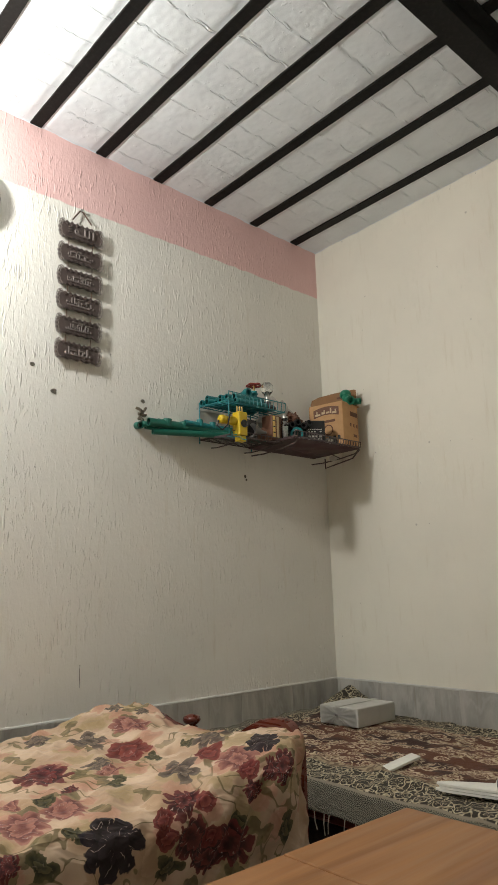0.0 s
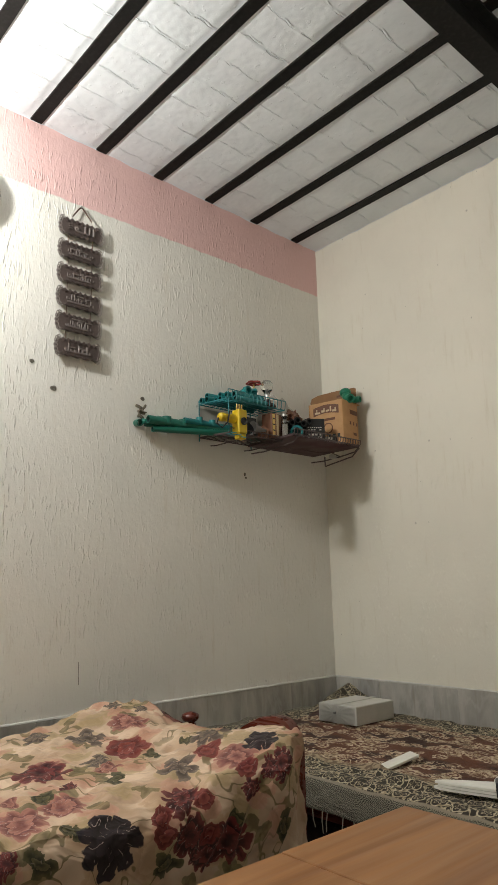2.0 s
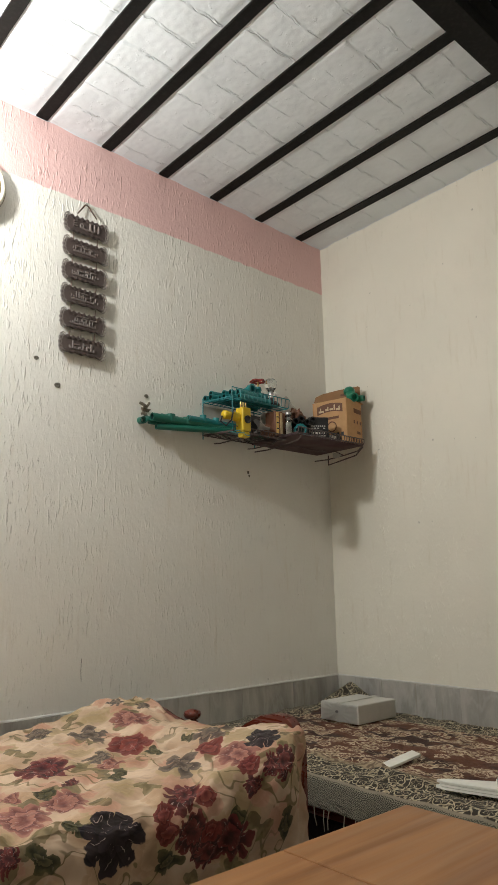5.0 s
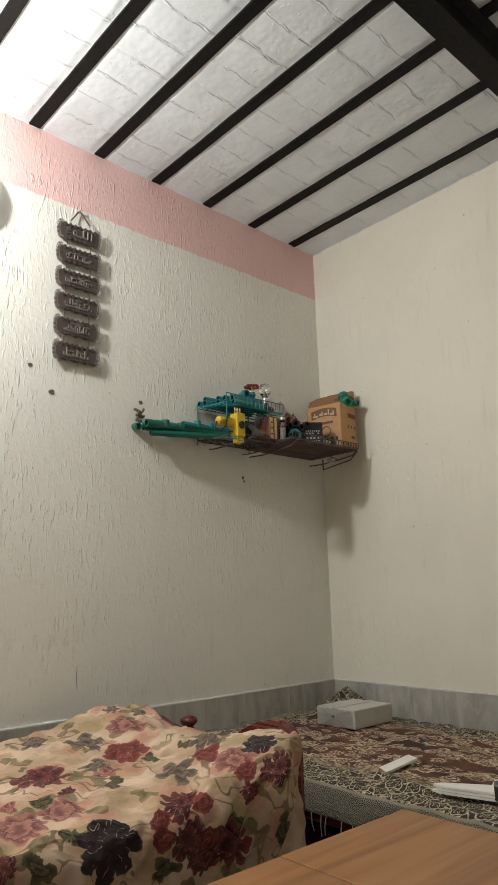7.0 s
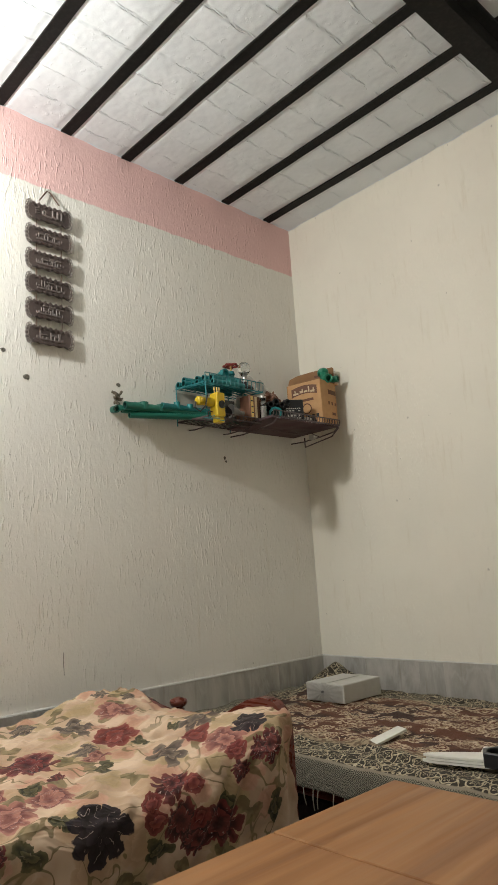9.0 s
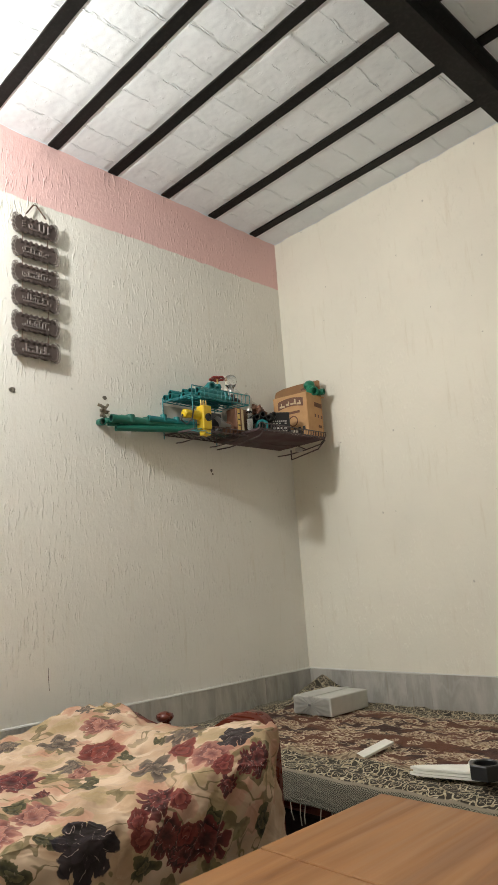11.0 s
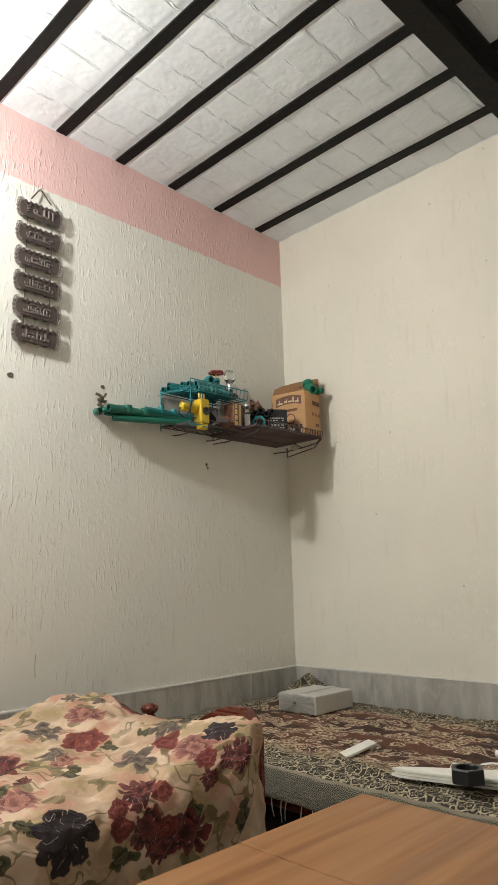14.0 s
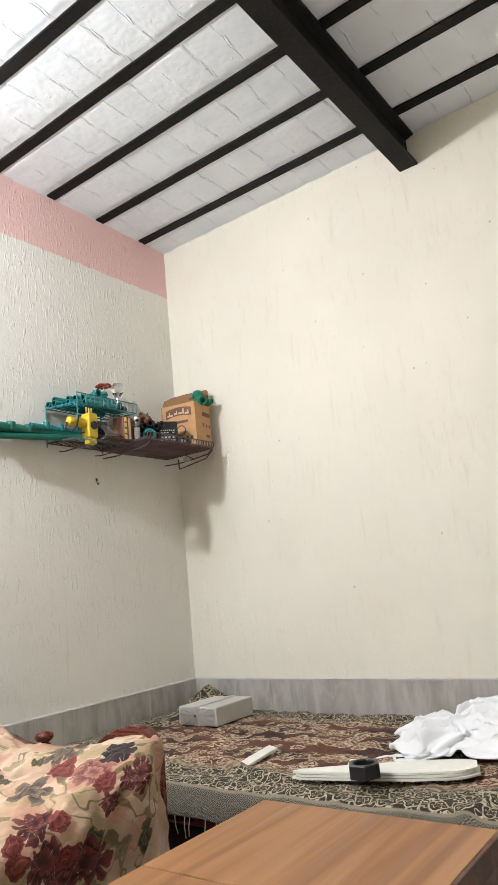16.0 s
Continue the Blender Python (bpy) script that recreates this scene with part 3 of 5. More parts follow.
def ceiling_height(x, y):
    """Limewashed tiles laid between the rafters, each a little askew, with lumpy joints."""
    strip = sum(1 for r in RAFTERS if y < r)
    low = RAFTERS[strip - 1] if strip else 0.13
    across = (low - y) / 0.3325
    row = x / 0.152 + (strip * 0.37) % 1.0
    k = math.floor(row)
    f = row - k
    rnd = random.Random(strip * 131 + k * 17)
    z = rnd.uniform(-0.0012, 0.0012) + (f - 0.5) * rnd.uniform(-0.003, 0.003) + (across - 0.5) * rnd.uniform(-0.003, 0.003)
    jr = random.Random(strip * 71 + round(row) * 29)
    wander = 0.010 * noise.noise(Vector((across * 4, round(row) * 3.1, strip * 1.7)))
    broken = max(0.12, 0.55 + 1.1 * noise.noise(Vector((across * 5 + 9, round(row) * 2.3, strip * 2.9))))
    off = (row - round(row)) * 0.152 + wander
    joint = broken * jr.uniform(0.0008, 0.0032) * (0.9 * math.exp(-((off - 0.006) / 0.004) ** 2) - math.exp(-((off + 0.003) / 0.004) ** 2))
    near = min(across, 1 - across) * 0.3325
    keep = ease(near, 0.024, 0.06)
    lump = 0.0016 * noise.noise(Vector((x * 14, y * 14, 1.7))) + 0.0011 * noise.noise(Vector((x * 45, y * 45, 4.2)))
    calm = 1.0 if x < 1.6 else 0.35
    return 3.082 + fall(y) + calm * (z * keep + joint * (0.25 + 0.75 * keep) + lump * (0.3 + 0.7 * keep)) - 0.004 * keep


def build_ceiling():
    xs = list(np.arange(0, 1.72, 0.008)) + list(np.arange(1.72, ROOM_E + 0.04, 0.04))
    ys = list(np.arange(0, -2.5, -0.008)) + list(np.arange(-2.5, ROOM_S - 0.05, -0.05))
    verts = [(x, y, ceiling_height(x, y)) for x in xs for y in ys]
    n = len(ys)
    faces = [(i * n + j, i * n + j + 1, (i + 1) * n + j + 1, (i + 1) * n + j) for i in range(len(xs) - 1) for j in range(n - 1)]
    me = bpy.data.meshes.new("ceiling")
    me.from_pydata(verts, [], faces)
    me.shade_smooth()
    me.materials.append(MAT["lime"])
    tagged(new("ceiling", me), "white limewashed tile ceiling laid between black steel rafters", "ceiling", kind="structure")
    put("roof_slab", block(-0.22, ROOM_S - 0.2, 3.3, ROOM_E + 0.2, 0.22, 3.5), "cement", "grey roof slab above the tiles", "roof", "structure")


build_ceiling()


def rafter(y):
    """A T-iron: a flange under the tiles with its web going up between them, its paint edge uneven."""
    bm = bmesh.new()
    steps = 60
    rows = []
    for i in range(steps + 1):
        x = -0.02 + (ROOM_E + 0.02) * i / steps
        a = 0.0195 + 0.0025 * ripple(x, y, 9, 2.0)
        b = 0.034 + 0.002 * ripple(x, y, 9, 7.0)
        z = 3.0735 + fall(y) + 0.0008 * ripple(x, y, 3, 5)
        rows.append([bm.verts.new(p) for p in ((x, y - a, z + 0.012), (x, y - a, z), (x, y + b, z), (x, y + b, z + 0.012))])
    for p, q in zip(rows, rows[1:]):
        for k in range(3):
            bm.faces.new((p[k], p[k + 1], q[k + 1], q[k]))
    block(0, y - 0.003, 3.08 + fall(y), ROOM_E, y + 0.003, 3.12 + fall(y), bm=bm)
    return put("rafter", bm, "steel", "black painted steel T rafter set in the ceiling", "rafter", "structure", "ceiling rafters")


for y in RAFTERS:
    rafter(y)


def girder(x0, x1, z0, z1):
    """A rolled I-girder along the room, its ends in the walls."""
    bm = bmesh.new()
    c, t, w = (x0 + x1) / 2, 0.011, 0.006
    outline = [(x0, z0), (x1, z0), (x1, z0 + t), (c + w, z0 + t + 0.012), (c + w, z1 - t - 0.012), (x1, z1 - t), (x1, z1), (x0, z1), (x0, z1 - t), (c - w, z1 - t - 0.012), (c - w, z0 + t + 0.012), (x0, z0 + t)]
    a = [bm.verts.new((x, 0.1, z)) for x, z in outline]
    b = [bm.verts.new((x, ROOM_S - 0.1, z + fall(ROOM_S))) for x, z in outline]
    for k in range(12):
        bm.faces.new((a[k], a[(k + 1) % 12], b[(k + 1) % 12], b[k]))
    bm.faces.new(a), bm.faces.new(b)
    return put("roof_beam", bm, "steel", "black painted steel I-beam carrying the rafters", "beam", "structure")


girder(1.583, 1.676, 2.899, 3.071)



def plaster_edge(name, ends, label):
    """The rough plaster fillet where a wall meets the tiles."""
    bm = bmesh.new()
    n = 150
    a, b = Vector(ends[0]), Vector(ends[1])
    side = (b - a).normalized().cross(Vector((0, 0, 1)))
    ring = []
    for i in range(n + 1):
        c = a.lerp(b, i / n)
        c.z += fall(c.y)
        r = 0.009 + 0.008 * ripple(i * 0.31, 0.0, 1.0, a.x) + 0.004 * ripple(i * 0.9, 0.0, 1.0, 5.0)
        ring.append([bm.verts.new(c + p) for p in (side * 0.002 + Vector((0, 0, 0.03)), side * 0.002 - Vector((0, 0, r)), -side * 0.4 * r - Vector((0, 0, 0.5 * r)), -side * (r + 0.004) + Vector((0, 0, 0.03)))])
    for p, q in zip(ring, ring[1:]):
        for k in range(3):
            bm.faces.new((p[k], p[k + 1], q[k + 1], q[k]))
    put(name, bm, "lime", label, "trim", "structure", smooth=True)


plaster_edge("trim_north", ((0, 0, 3.082), (ROOM_E, 0, 3.082)), "uneven whitewashed plaster edge above the cream wall")
plaster_edge("trim_west", ((0, ROOM_S, 3.082), (0, 0, 3.082)), "uneven whitewashed plaster edge above the pink band")


def skirting(name, along_x, cuts, label):
    """Marble slabs along the foot of a wall, with a white cement bead on top."""
    base = thing(name, (0, 0, 0), label, "skirting", kind="structure")
    for k, (a, b) in enumerate(zip(cuts, cuts[1:])):
        out = 0.014 + 0.0015 * math.sin(k * 5.1)
        top = 0.52 + 0.0025 * math.sin(k * 2.7)
        a2, b2 = a + 0.0003, b - 0.0003
        bm = block(a2, -out, 0.0, b2, 0.0, top, 0.0006, 1) if along_x else block(0, -b2, 0.0, out, -a2, top, 0.0006, 1)
        part("slab", bm, "marble", base)
    bm = bmesh.new()
    n = 90
    pts = []
    for i in range(n + 1):
        s = cuts[0] + (cuts[-1] - cuts[0]) * i / n
        z = 0.522 + 0.003 * ripple(s, 0, 14, 3)
        pts.append((s, -0.009, z) if along_x else (0.009, -s, z))
    part("bead", tube(pts, 0.006, 6, bm), "cement", base, "white cement bead along the top")


skirting("baseboard_north", True, [0.015, 0.303, 0.63, 0.77, 1.17, 1.478, 1.80, 2.12, 2.45, 2.77, 3.1, 3.42, 3.75, 4.1, 4.68], "grey veined marble skirting slabs under a cement bead")
skirting("baseboard_west", False, [0.0, 0.36, 0.709, 1.05, 1.40, 1.75, 2.10, 2.45, 2.8, 3.15, 3.5, 4.0, 4.5, 5.18], "dark grey marble skirting slabs behind the beds")


# ---- the low bed along the north wall ----
def low_bed():
    bed = thing("low_bed", (1.0, -0.65, 0), "low wooden bed with turned red-brown posts, along the cream wall", "bed")
    for x, y in ((0.10, -1.15), (0.10, -0.13), (2.08, -1.15), (2.08, -0.13)):
        leg = part("leg", lathe([(0, 0), (0.022, 0), (0.026, 0.03), (0.018, 0.06), (0.03, 0.12), (0.034, 0.2), (0.034, 0.34), (0, 0.345)], (x, y, 0)), "redwood", bed, smooth=True)
    for y in (-1.15, -0.13):
        part("side_rail", block(0.10, y - 0.02, 0.25, 2.08, y + 0.02, 0.33, 0.004), "redwood", bed)
    for x in (0.10, 2.08):
        part("end_rail", block(x - 0.02, -1.13, 0.25, x + 0.02, -0.15, 0.33, 0.004), "redwood", bed)
    part("webbing", block(0.12, -1.13, 0.30, 2.06, -0.15, 0.325), "mattress", bed)
    x, y, z = 0.222, -1.165, 0.458
    part("finial", lathe([(0, -0.12), (0.016, -0.12), (0.016, -0.01), (0.026, 0.0), (0.018, 0.008), (0.032, 0.016), (0.038, 0.028), (0.034, 0.04), (0.018, 0.047), (0.006, 0.050), (0, 0.051)], (x, y, z)), "redwood", bed, "polished turned wooden knob", smooth=True)


low_bed()
bm = block(0.10, -1.13, 0.326, 2.07, -0.12, 0.368, 0.02, 3)
put("mattress", bm, "mattress", "thin cotton mattress under the woven cover", "mattress")


def cover_place(i, j):
    """The woven cover: flat over the mattress, rising over a pillow in the corner, hanging over the front."""
    x = 0.01 + 2.14 * i
    run = 1.22 * j
    flat = 1.07 - 0.03
    wave = 0.5 + 0.5 * ripple(x, 0, 5, 9)
    if run < flat:
        y, z = -0.11 - run, 0.385
    else:
        s = run - flat
        a = min(1.0, s / 0.06)
        y = -0.11 - flat - 0.035 * math.sin(a * math.pi / 2) - (0.018 * wave * ease(s, 0.03, 0.16))
        z = 0.385 - 0.035 * (1 - math.cos(a * math.pi / 2)) - max(0, s - 0.06) * (0.62 + 0.2 * ripple(x, 0, 2.2, 4) + 0.5 * ease(x, 1.3, 1.7))
    z += 0.012 * (0.3 - abs(ripple(x + 0.6 * y, y, 6, 8))) + 0.008 * ripple(x, y, 7) + 0.006 * ripple(x + 0.5 * y, y * 0.6, 21, 3) * (run < flat)
    z += 0.012 * max(0, ripple(x + 0.4 * y, y - 0.2 * x, 4.1, 6))
    fold = math.exp(-((y + 0.96 + 0.10 * math.sin(x * 5.2 + 1)) / 0.03) ** 2)
    z += 0.014 * fold * ease(x, 0.75, 1.0) * (1 - ease(x, 1.25, 1.4))
    hump = max(0.0, 1 - abs(x - 0.19) / (0.23 if x > 0.19 else 0.17)) ** 0.9 * math.exp(-((y + 0.12) / 0.15) ** 2)
    z += 0.122 * hump
    # the near east corner is bunched up and falls away
    z -= 0.10 * ease(x, 2.05, 2.15)
    y -= 0.03 * ripple(x, 0.0, 3.0, 12) * ease(run, 0.8, 1.0)
    z += 0.016 * math.exp(-((x - 1.97 - 0.3 * (y + 1.0)) / 0.03) ** 2) * ease(-y, 0.7, 1.0)
    return Vector((x, y, z))


cover = sheet("bed_cover", 230, 150, cover_place, lambda i, j: (2.14 * i, 1.22 * j), "cover", 0.003,
              label="brown and cream woven bedcover with black scroll border, rumpled", category="bedcover")
bm = bmesh.new()
rnd = random.Random(5)
for k in range(48):
    base = cover_place((k + 0.2 + 0.6 * rnd.random()) / 48, 1.0)
    sway = rnd.uniform(-0.006, 0.006)
    tube([base, base + Vector((sway, -0.002, -0.03)), base + Vector((sway * 1.8, 0.003, -0.055 - rnd.uniform(0, 0.02)))], 0.0016, 4, bm)
part_fringe = put("fringe", bm, "fringe", kind="stuff")
part_fringe.parent = cover
tagged(part_fringe, "thin cream thread tassels along the hem")
# dark cloth block, added so the shaded gap behind the hem stays dark
put("dark_blanket", block(0.55, -1.02, 0.0, 1.7, -0.3, 0.20, 0.05, 3), "dark_cloth", "dark red-brown cloth bundle added to darken the gap under the low bed", "blanket")


# ---- the bed along the west wall, under a floral sheet ----
def floral_bed():
    bed = thing("wooden_bed", (0.7, -2.4, 0), "red-brown wooden bed with a curved footboard, along the white wall", "bed")
    bm = bmesh.new()
    outline = [(0.20, 0.10), (0.20, 0.55)]
    for k in range(9):
        a = math.pi / 2 * k / 8
        outline.append((0.24 - 0.04 * math.cos(a), 0.55 + 0.03 * math.sin(a)))
    for k in range(13):
        t = k / 12
        outline.append((0.40 + 0.65 * t, 0.535 + 0.04 * (1 - ease(t, 0.0, 0.3)) + 0.090 * ease(t, 0.62, 1.0)))
    for k in range(11):
        a = math.pi / 2 * k / 10
        outline.append((1.085 + 0.075 * math.sin(a), 0.625 - 0.085 * (1 - math.cos(a))))
    outline += [(1.16, 0.10)]
    rows = [[bm.verts.new((x, y, z)) for x, z in outline] for y in (-1.485, -1.452)]
    bm.faces.new(rows[0]), bm.faces.new(rows[1])
    for k in range(len(outline)):
        q = (k + 1) % len(outline)
        bm.faces.new((rows[0][k], rows[0][q], rows[1][q], rows[1][k]))
    edges = [e for e in bm.edges if abs(e.verts[0].co.y - e.verts[1].co.y) < 1e-6]
    bmesh.ops.bevel(bm, geom=edges, offset=0.006, segments=2, affect="EDGES", profile=0.5)
    part("footboard", bm, "redwood", bed, "polished red-brown wooden footboard")
    for x in (0.24, 1.14):
        part("side_rail", block(x - 0.02, -3.5, 0.22, x + 0.02, -1.485, 0.36, 0.005), "redwood", bed)
        for y in (-1.46, -3.46):
            part("leg", block(x - 0.03, y - 0.02, 0, x + 0.03, y + 0.02, 0.22 if y < -2 else 0.10, 0.004), "redwood", bed)
    part("headboard", block(0.20, -3.52, 0.2, 1.18, -3.48, 0.9, 0.01), "redwood", bed)
    part("slat_base", block(0.22, -3.47, 0.34, 1.16, -1.49, 0.36), "mattress", bed)


floral_bed()
put("mattress", block(0.22, -3.46, 0.361, 1.155, -1.50, 0.50, 0.04, 3), "mattress", "cotton mattress under the floral sheet", "mattress")


def sheet_place(i, j):
    """The floral sheet: from the wall side over the mattress and the footboard's top, down the open side."""
    run = 1.62 * i
    y = -1.482 - 1.996 * j
    across = 0.19 + min(run, 1.0)
    end = 0.605 - 0.046 * ease(across, 0.3, 0.66) + 0.036 * ease(across, 0.78, 1.02)
    top = 0.515 + (end - 0.515) * (1 - ease(-y, 1.47, 2.05)) - 0.012 * math.exp(-((y + 1.75) / 0.07) ** 2)
    flat = 1.0
    crease = 0.008 * ripple(run * 0.6 + y, y * 1.4, 5.0) + 0.026 * (0.3 - abs(ripple(run * 0.7 + 0.8 * y, y, 8, 2))) + 0.018 * (0.3 - abs(ripple(run + 0.4 * y, y * 0.8, 17, 5)))
    if run < flat:
        x = 0.19 + run
        z = top + crease
        if run < 0.06:
            z -= (0.06 - run) * 0.9
    else:
        s = run - flat
        a = min(1.0, s / 0.14)
        bulge = 0.022 * ripple(y * 2.0, s, 3.5, 8) + 0.018 * math.sin(y * 17 + s * 3) * ease(s, 0.05, 0.5) + 0.032 * (0.3 - abs(ripple(y * 1.6 + s, s * 0.5, 9, 4)))
        x = 0.19 + flat + 0.06 * math.sin(a * math.pi / 2) - 0.10 * max(0, s - 0.12) + bulge * ease(s, 0.02, 0.2)
        z = top - 0.07 * (1 - math.cos(a * math.pi / 2)) - max(0, s - 0.14) * 0.93 + crease * (1 - ease(s, 0, 0.2))
    # towards the footboard the sheet is drawn in, with a fold over the corner
    pinch = 1 - ease(-y, 1.482, 1.60)
    if run > 0.9:
        x -= 0.055 * pinch * ease(run, 0.9, 1.15)
    z -= 0.010 * pinch * (0.6 + 0.8 * math.sin(run * 19))
    y += 0.012 * math.sin(run * 14 + 1.0) * pinch
    return Vector((x, y, z))


sheet("floral_sheet", 170, 190, sheet_place, lambda i, j: (1.62 * i, 0.004 + 1.996 * j), "floral", 0.003,
      label="cream cotton sheet with maroon and navy flowers, draped loosely", category="sheet")


# ---- the low table ----
def low_table():
    t = thing("low_table", (1.78, -2.0, 0), "low table with a light brown wood-grain top in two leaves", "table")
    x0, x1, y0, y1, z = 1.482, 2.086, -2.62, -1.424, 0.45
    part("leaf", block(x0, -1.8635, z - 0.022, x1, y1, z, 0.003), "table", t)
    part("leaf", block(x0, y0, z - 0.022, x1, -1.8665, z - 0.0008, 0.003), "table", t)
    part("edge_band", block(x1 + 0.0005, y0, z - 0.05, x1 + 0.010, y1, z - 0.001, 0.002), "table_edge", t, "dark edging strip")
    for y in (y1 - 0.02, y0 + 0.02):
        part("apron", block(x0 + 0.02, y - 0.009, z - 0.09, x1 - 0.012, y + 0.009, z - 0.023, 0.002), "table_edge", t)
    for x in (x0 + 0.02, x1 - 0.012):
        part("apron", block(x - 0.009, y0 + 0.03, z - 0.09, x + 0.009, y1 - 0.03, z - 0.023, 0.002), "table_edge", t)
    for x in (x0 + 0.035, x1 - 0.03):
        for y in (y0 + 0.04, y1 - 0.04):
            bm = block(x - 0.02, y - 0.02, 0, x + 0.02, y + 0.02, z - 0.023, 0.003)
            for v in bm.verts:
                k = 0.65 + 0.35 * v.co.z / z
                v.co.x, v.co.y = x + (v.co.x - x) * k, y + (v.co.y - y) * k
            part("leg", bm, "table_edge", t)


low_table()


# ---- on the west wall ----
def wall_hanging():
    """Six carved plaques strung one below the other on a cord."""
    y0, y1, x = -1.735, -1.512, 0.011
    mid = (y0 + y1) / 2
    hang = thing("wall_hanging", (x, mid, 2.05), "string of six carved dark wooden plaques hung from a nail", "wall hanging")
    part("cord", tube([(0.02, mid - 0.045, 2.69), (0.012, mid - 0.005, 2.752), (0.012, mid + 0.008, 2.752), (0.02, mid + 0.052, 2.695)], 0.0035, 6), "cord", hang, "twisted brown cord")
    part("nail", lathe([(0, 0), (0.006, 0), (0.006, 0.004), (0.002, 0.004), (0.002, 0.02), (0, 0.02)], (0.02, mid, 2.755), (-1, 0, 0), 8), "chrome", hang)
    for k in range(6):
        z = 2.632 - 0.1155 * k
        rnd = random.Random(40 + k)
        w, h = 0.091, 0.0395
        outline = []
        for s in range(9):
            outline.append((-w + 2 * w * s / 8, h - (0.009 if s % 2 else 0.0)))
        for a in range(1, 8):
            t = math.pi / 2 - math.pi * a / 8
            outline.append((w + 0.016 * math.cos(t), h * math.sin(t)))
        for s in range(9):
            outline.append((w - 2 * w * s / 8, -h + (0.008 if s % 2 else 0.0)))
        for a in range(1, 8):
            t = -math.pi / 2 - math.pi * a / 8
            outline.append((-w + 0.016 * math.cos(t), h * math.sin(t)))
        tilt = rnd.uniform(-0.02, 0.02)
        bm = bmesh.new()
        front = [bm.verts.new((x + 0.014, mid + a, z + b + a * tilt)) for a, b in outline]
        back = [bm.verts.new((x, mid + a, z + b + a * tilt)) for a, b in outline]
        bm.faces.new(front), bm.faces.new(back)
        for n in range(len(front)):
            q = (n + 1) % len(front)
            bm.faces.new((front[n], front[q], back[q], back[n]))
        plaque = part("plaque", bm, "carved", hang)
        # raised saw-tooth rims and ring edging, one piece on each side
        for sgn in (1, -1):
            bm = bmesh.new()
            for s in range(7):
                a = -w + 0.016 + (2 * w - 0.032) * s / 6
                b = sgn * (h - 0.008)
                m = Matrix.Translation((x + 0.015, mid + a, z + b + a * tilt)) @ pose(0, 0, 0, 45)
                bmesh.ops.create_cube(bm, size=1, matrix=m @ Matrix.Diagonal((0.008, 0.015, 0.015, 1)))
            block(x + 0.012, mid - w + 0.01, z + sgn * (h - 0.009) - 0.002, x + 0.0155, mid + w - 0.01, z + sgn * (h - 0.009) + 0.002, bm=bm)
            part("rim", bm, "carved", plaque)
            bm = bmesh.new()
            for s in range(7):
                t = -math.pi * 0.5 + math.pi * s / 6
                c = Vector((x + 0.013, mid + sgn * (w + 0.002 + 0.014 * math.cos(t)), z + 0.039 * math.sin(t) + sgn * w * tilt))
                tube([c + Vector((0, 0.0085 * math.cos(u), 0.0085 * math.sin(u))) for u in (2 * math.pi * q / 9 for q in range(9))], 0.0024, 5, bm, True)
            part("ring_edge", bm, "ring", plaque, "pale carved ring edging")
        # raised writing; what is too small to read is bars of its height
        bm = bmesh.new()
        big = k in (0, 5)
        at = -0.066
        while at < 0.064:
            wide = rnd.uniform(0.007, 0.012) if big else rnd.uniform(0.003, 0.006)
            tall = rnd.choice((0.012, 0.02, 0.034, 0.036)) if big else rnd.choice((0.008, 0.012, 0.02, 0.028))
            low = -0.018 + (0 if big else rnd.choice((0, 0.008)))
            block(x + 0.013, mid + at, z + low + at * tilt, x + 0.0195, mid + at + wide, z + low + tall + at * tilt, 0.0012, 1, bm)
            at += wide + rnd.uniform(0.004, 0.010)
        block(x + 0.013, mid - 0.062, z - 0.021, x + 0.0185, mid + 0.05, z - 0.013, 0.0012, 1, bm)
        for q in range(3 if big else 5):
            at = rnd.uniform(-0.06, 0.03)
            low = rnd.uniform(-0.006, 0.018)
            block(x + 0.013, mid + at, z + low, x + 0.019, mid + at + rnd.uniform(0.015, 0.034), z + low + 0.006, 0.0012, 1, bm)
        if k == 0:
            bm.free()
            bm = bmesh.new()
            face = x + 0.017
            up = lambda a, b: (face, mid + a, z + b + a * tilt)
            tube([up(0.058, -0.016), up(0.058, 0.022)], 0.0052, 6, bm)
            tube([up(0.038, 0.023), up(0.038, -0.012), up(0.030, -0.016), up(0.020, -0.013), up(0.016, -0.010)], 0.0052, 6, bm)
            tube([up(0.016, 0.021), up(0.016, -0.012), up(0.008, -0.016), up(-0.006, -0.015), up(-0.022, -0.013)], 0.0052, 6, bm)
            tube([up(-0.022, -0.013), up(-0.032, -0.010), up(-0.034, 0.002), up(-0.026, 0.008), up(-0.018, 0.000), up(-0.022, -0.012)], 0.0046, 6, bm)
            tube([up(0.012, 0.026), up(0.018, 0.030), up(0.024, 0.026)], 0.0028, 5, bm)
            for b in (-0.012, 0.0, 0.012):
                tube([up(-0.066, b), up(-0.050, b + 0.004)], 0.0034, 5, bm)
        part("lettering", bm, "carved_light", plaque, "raised lettering, paler than the plaque")
        if k < 5:
            for a in (-0.06, 0.06):
                part("link", tube([(x + 0.007, mid + a, z - 0.04), (x + 0.007, mid + a, z - 0.078)], 0.0018, 5), "cord", hang)


wall_hanging()


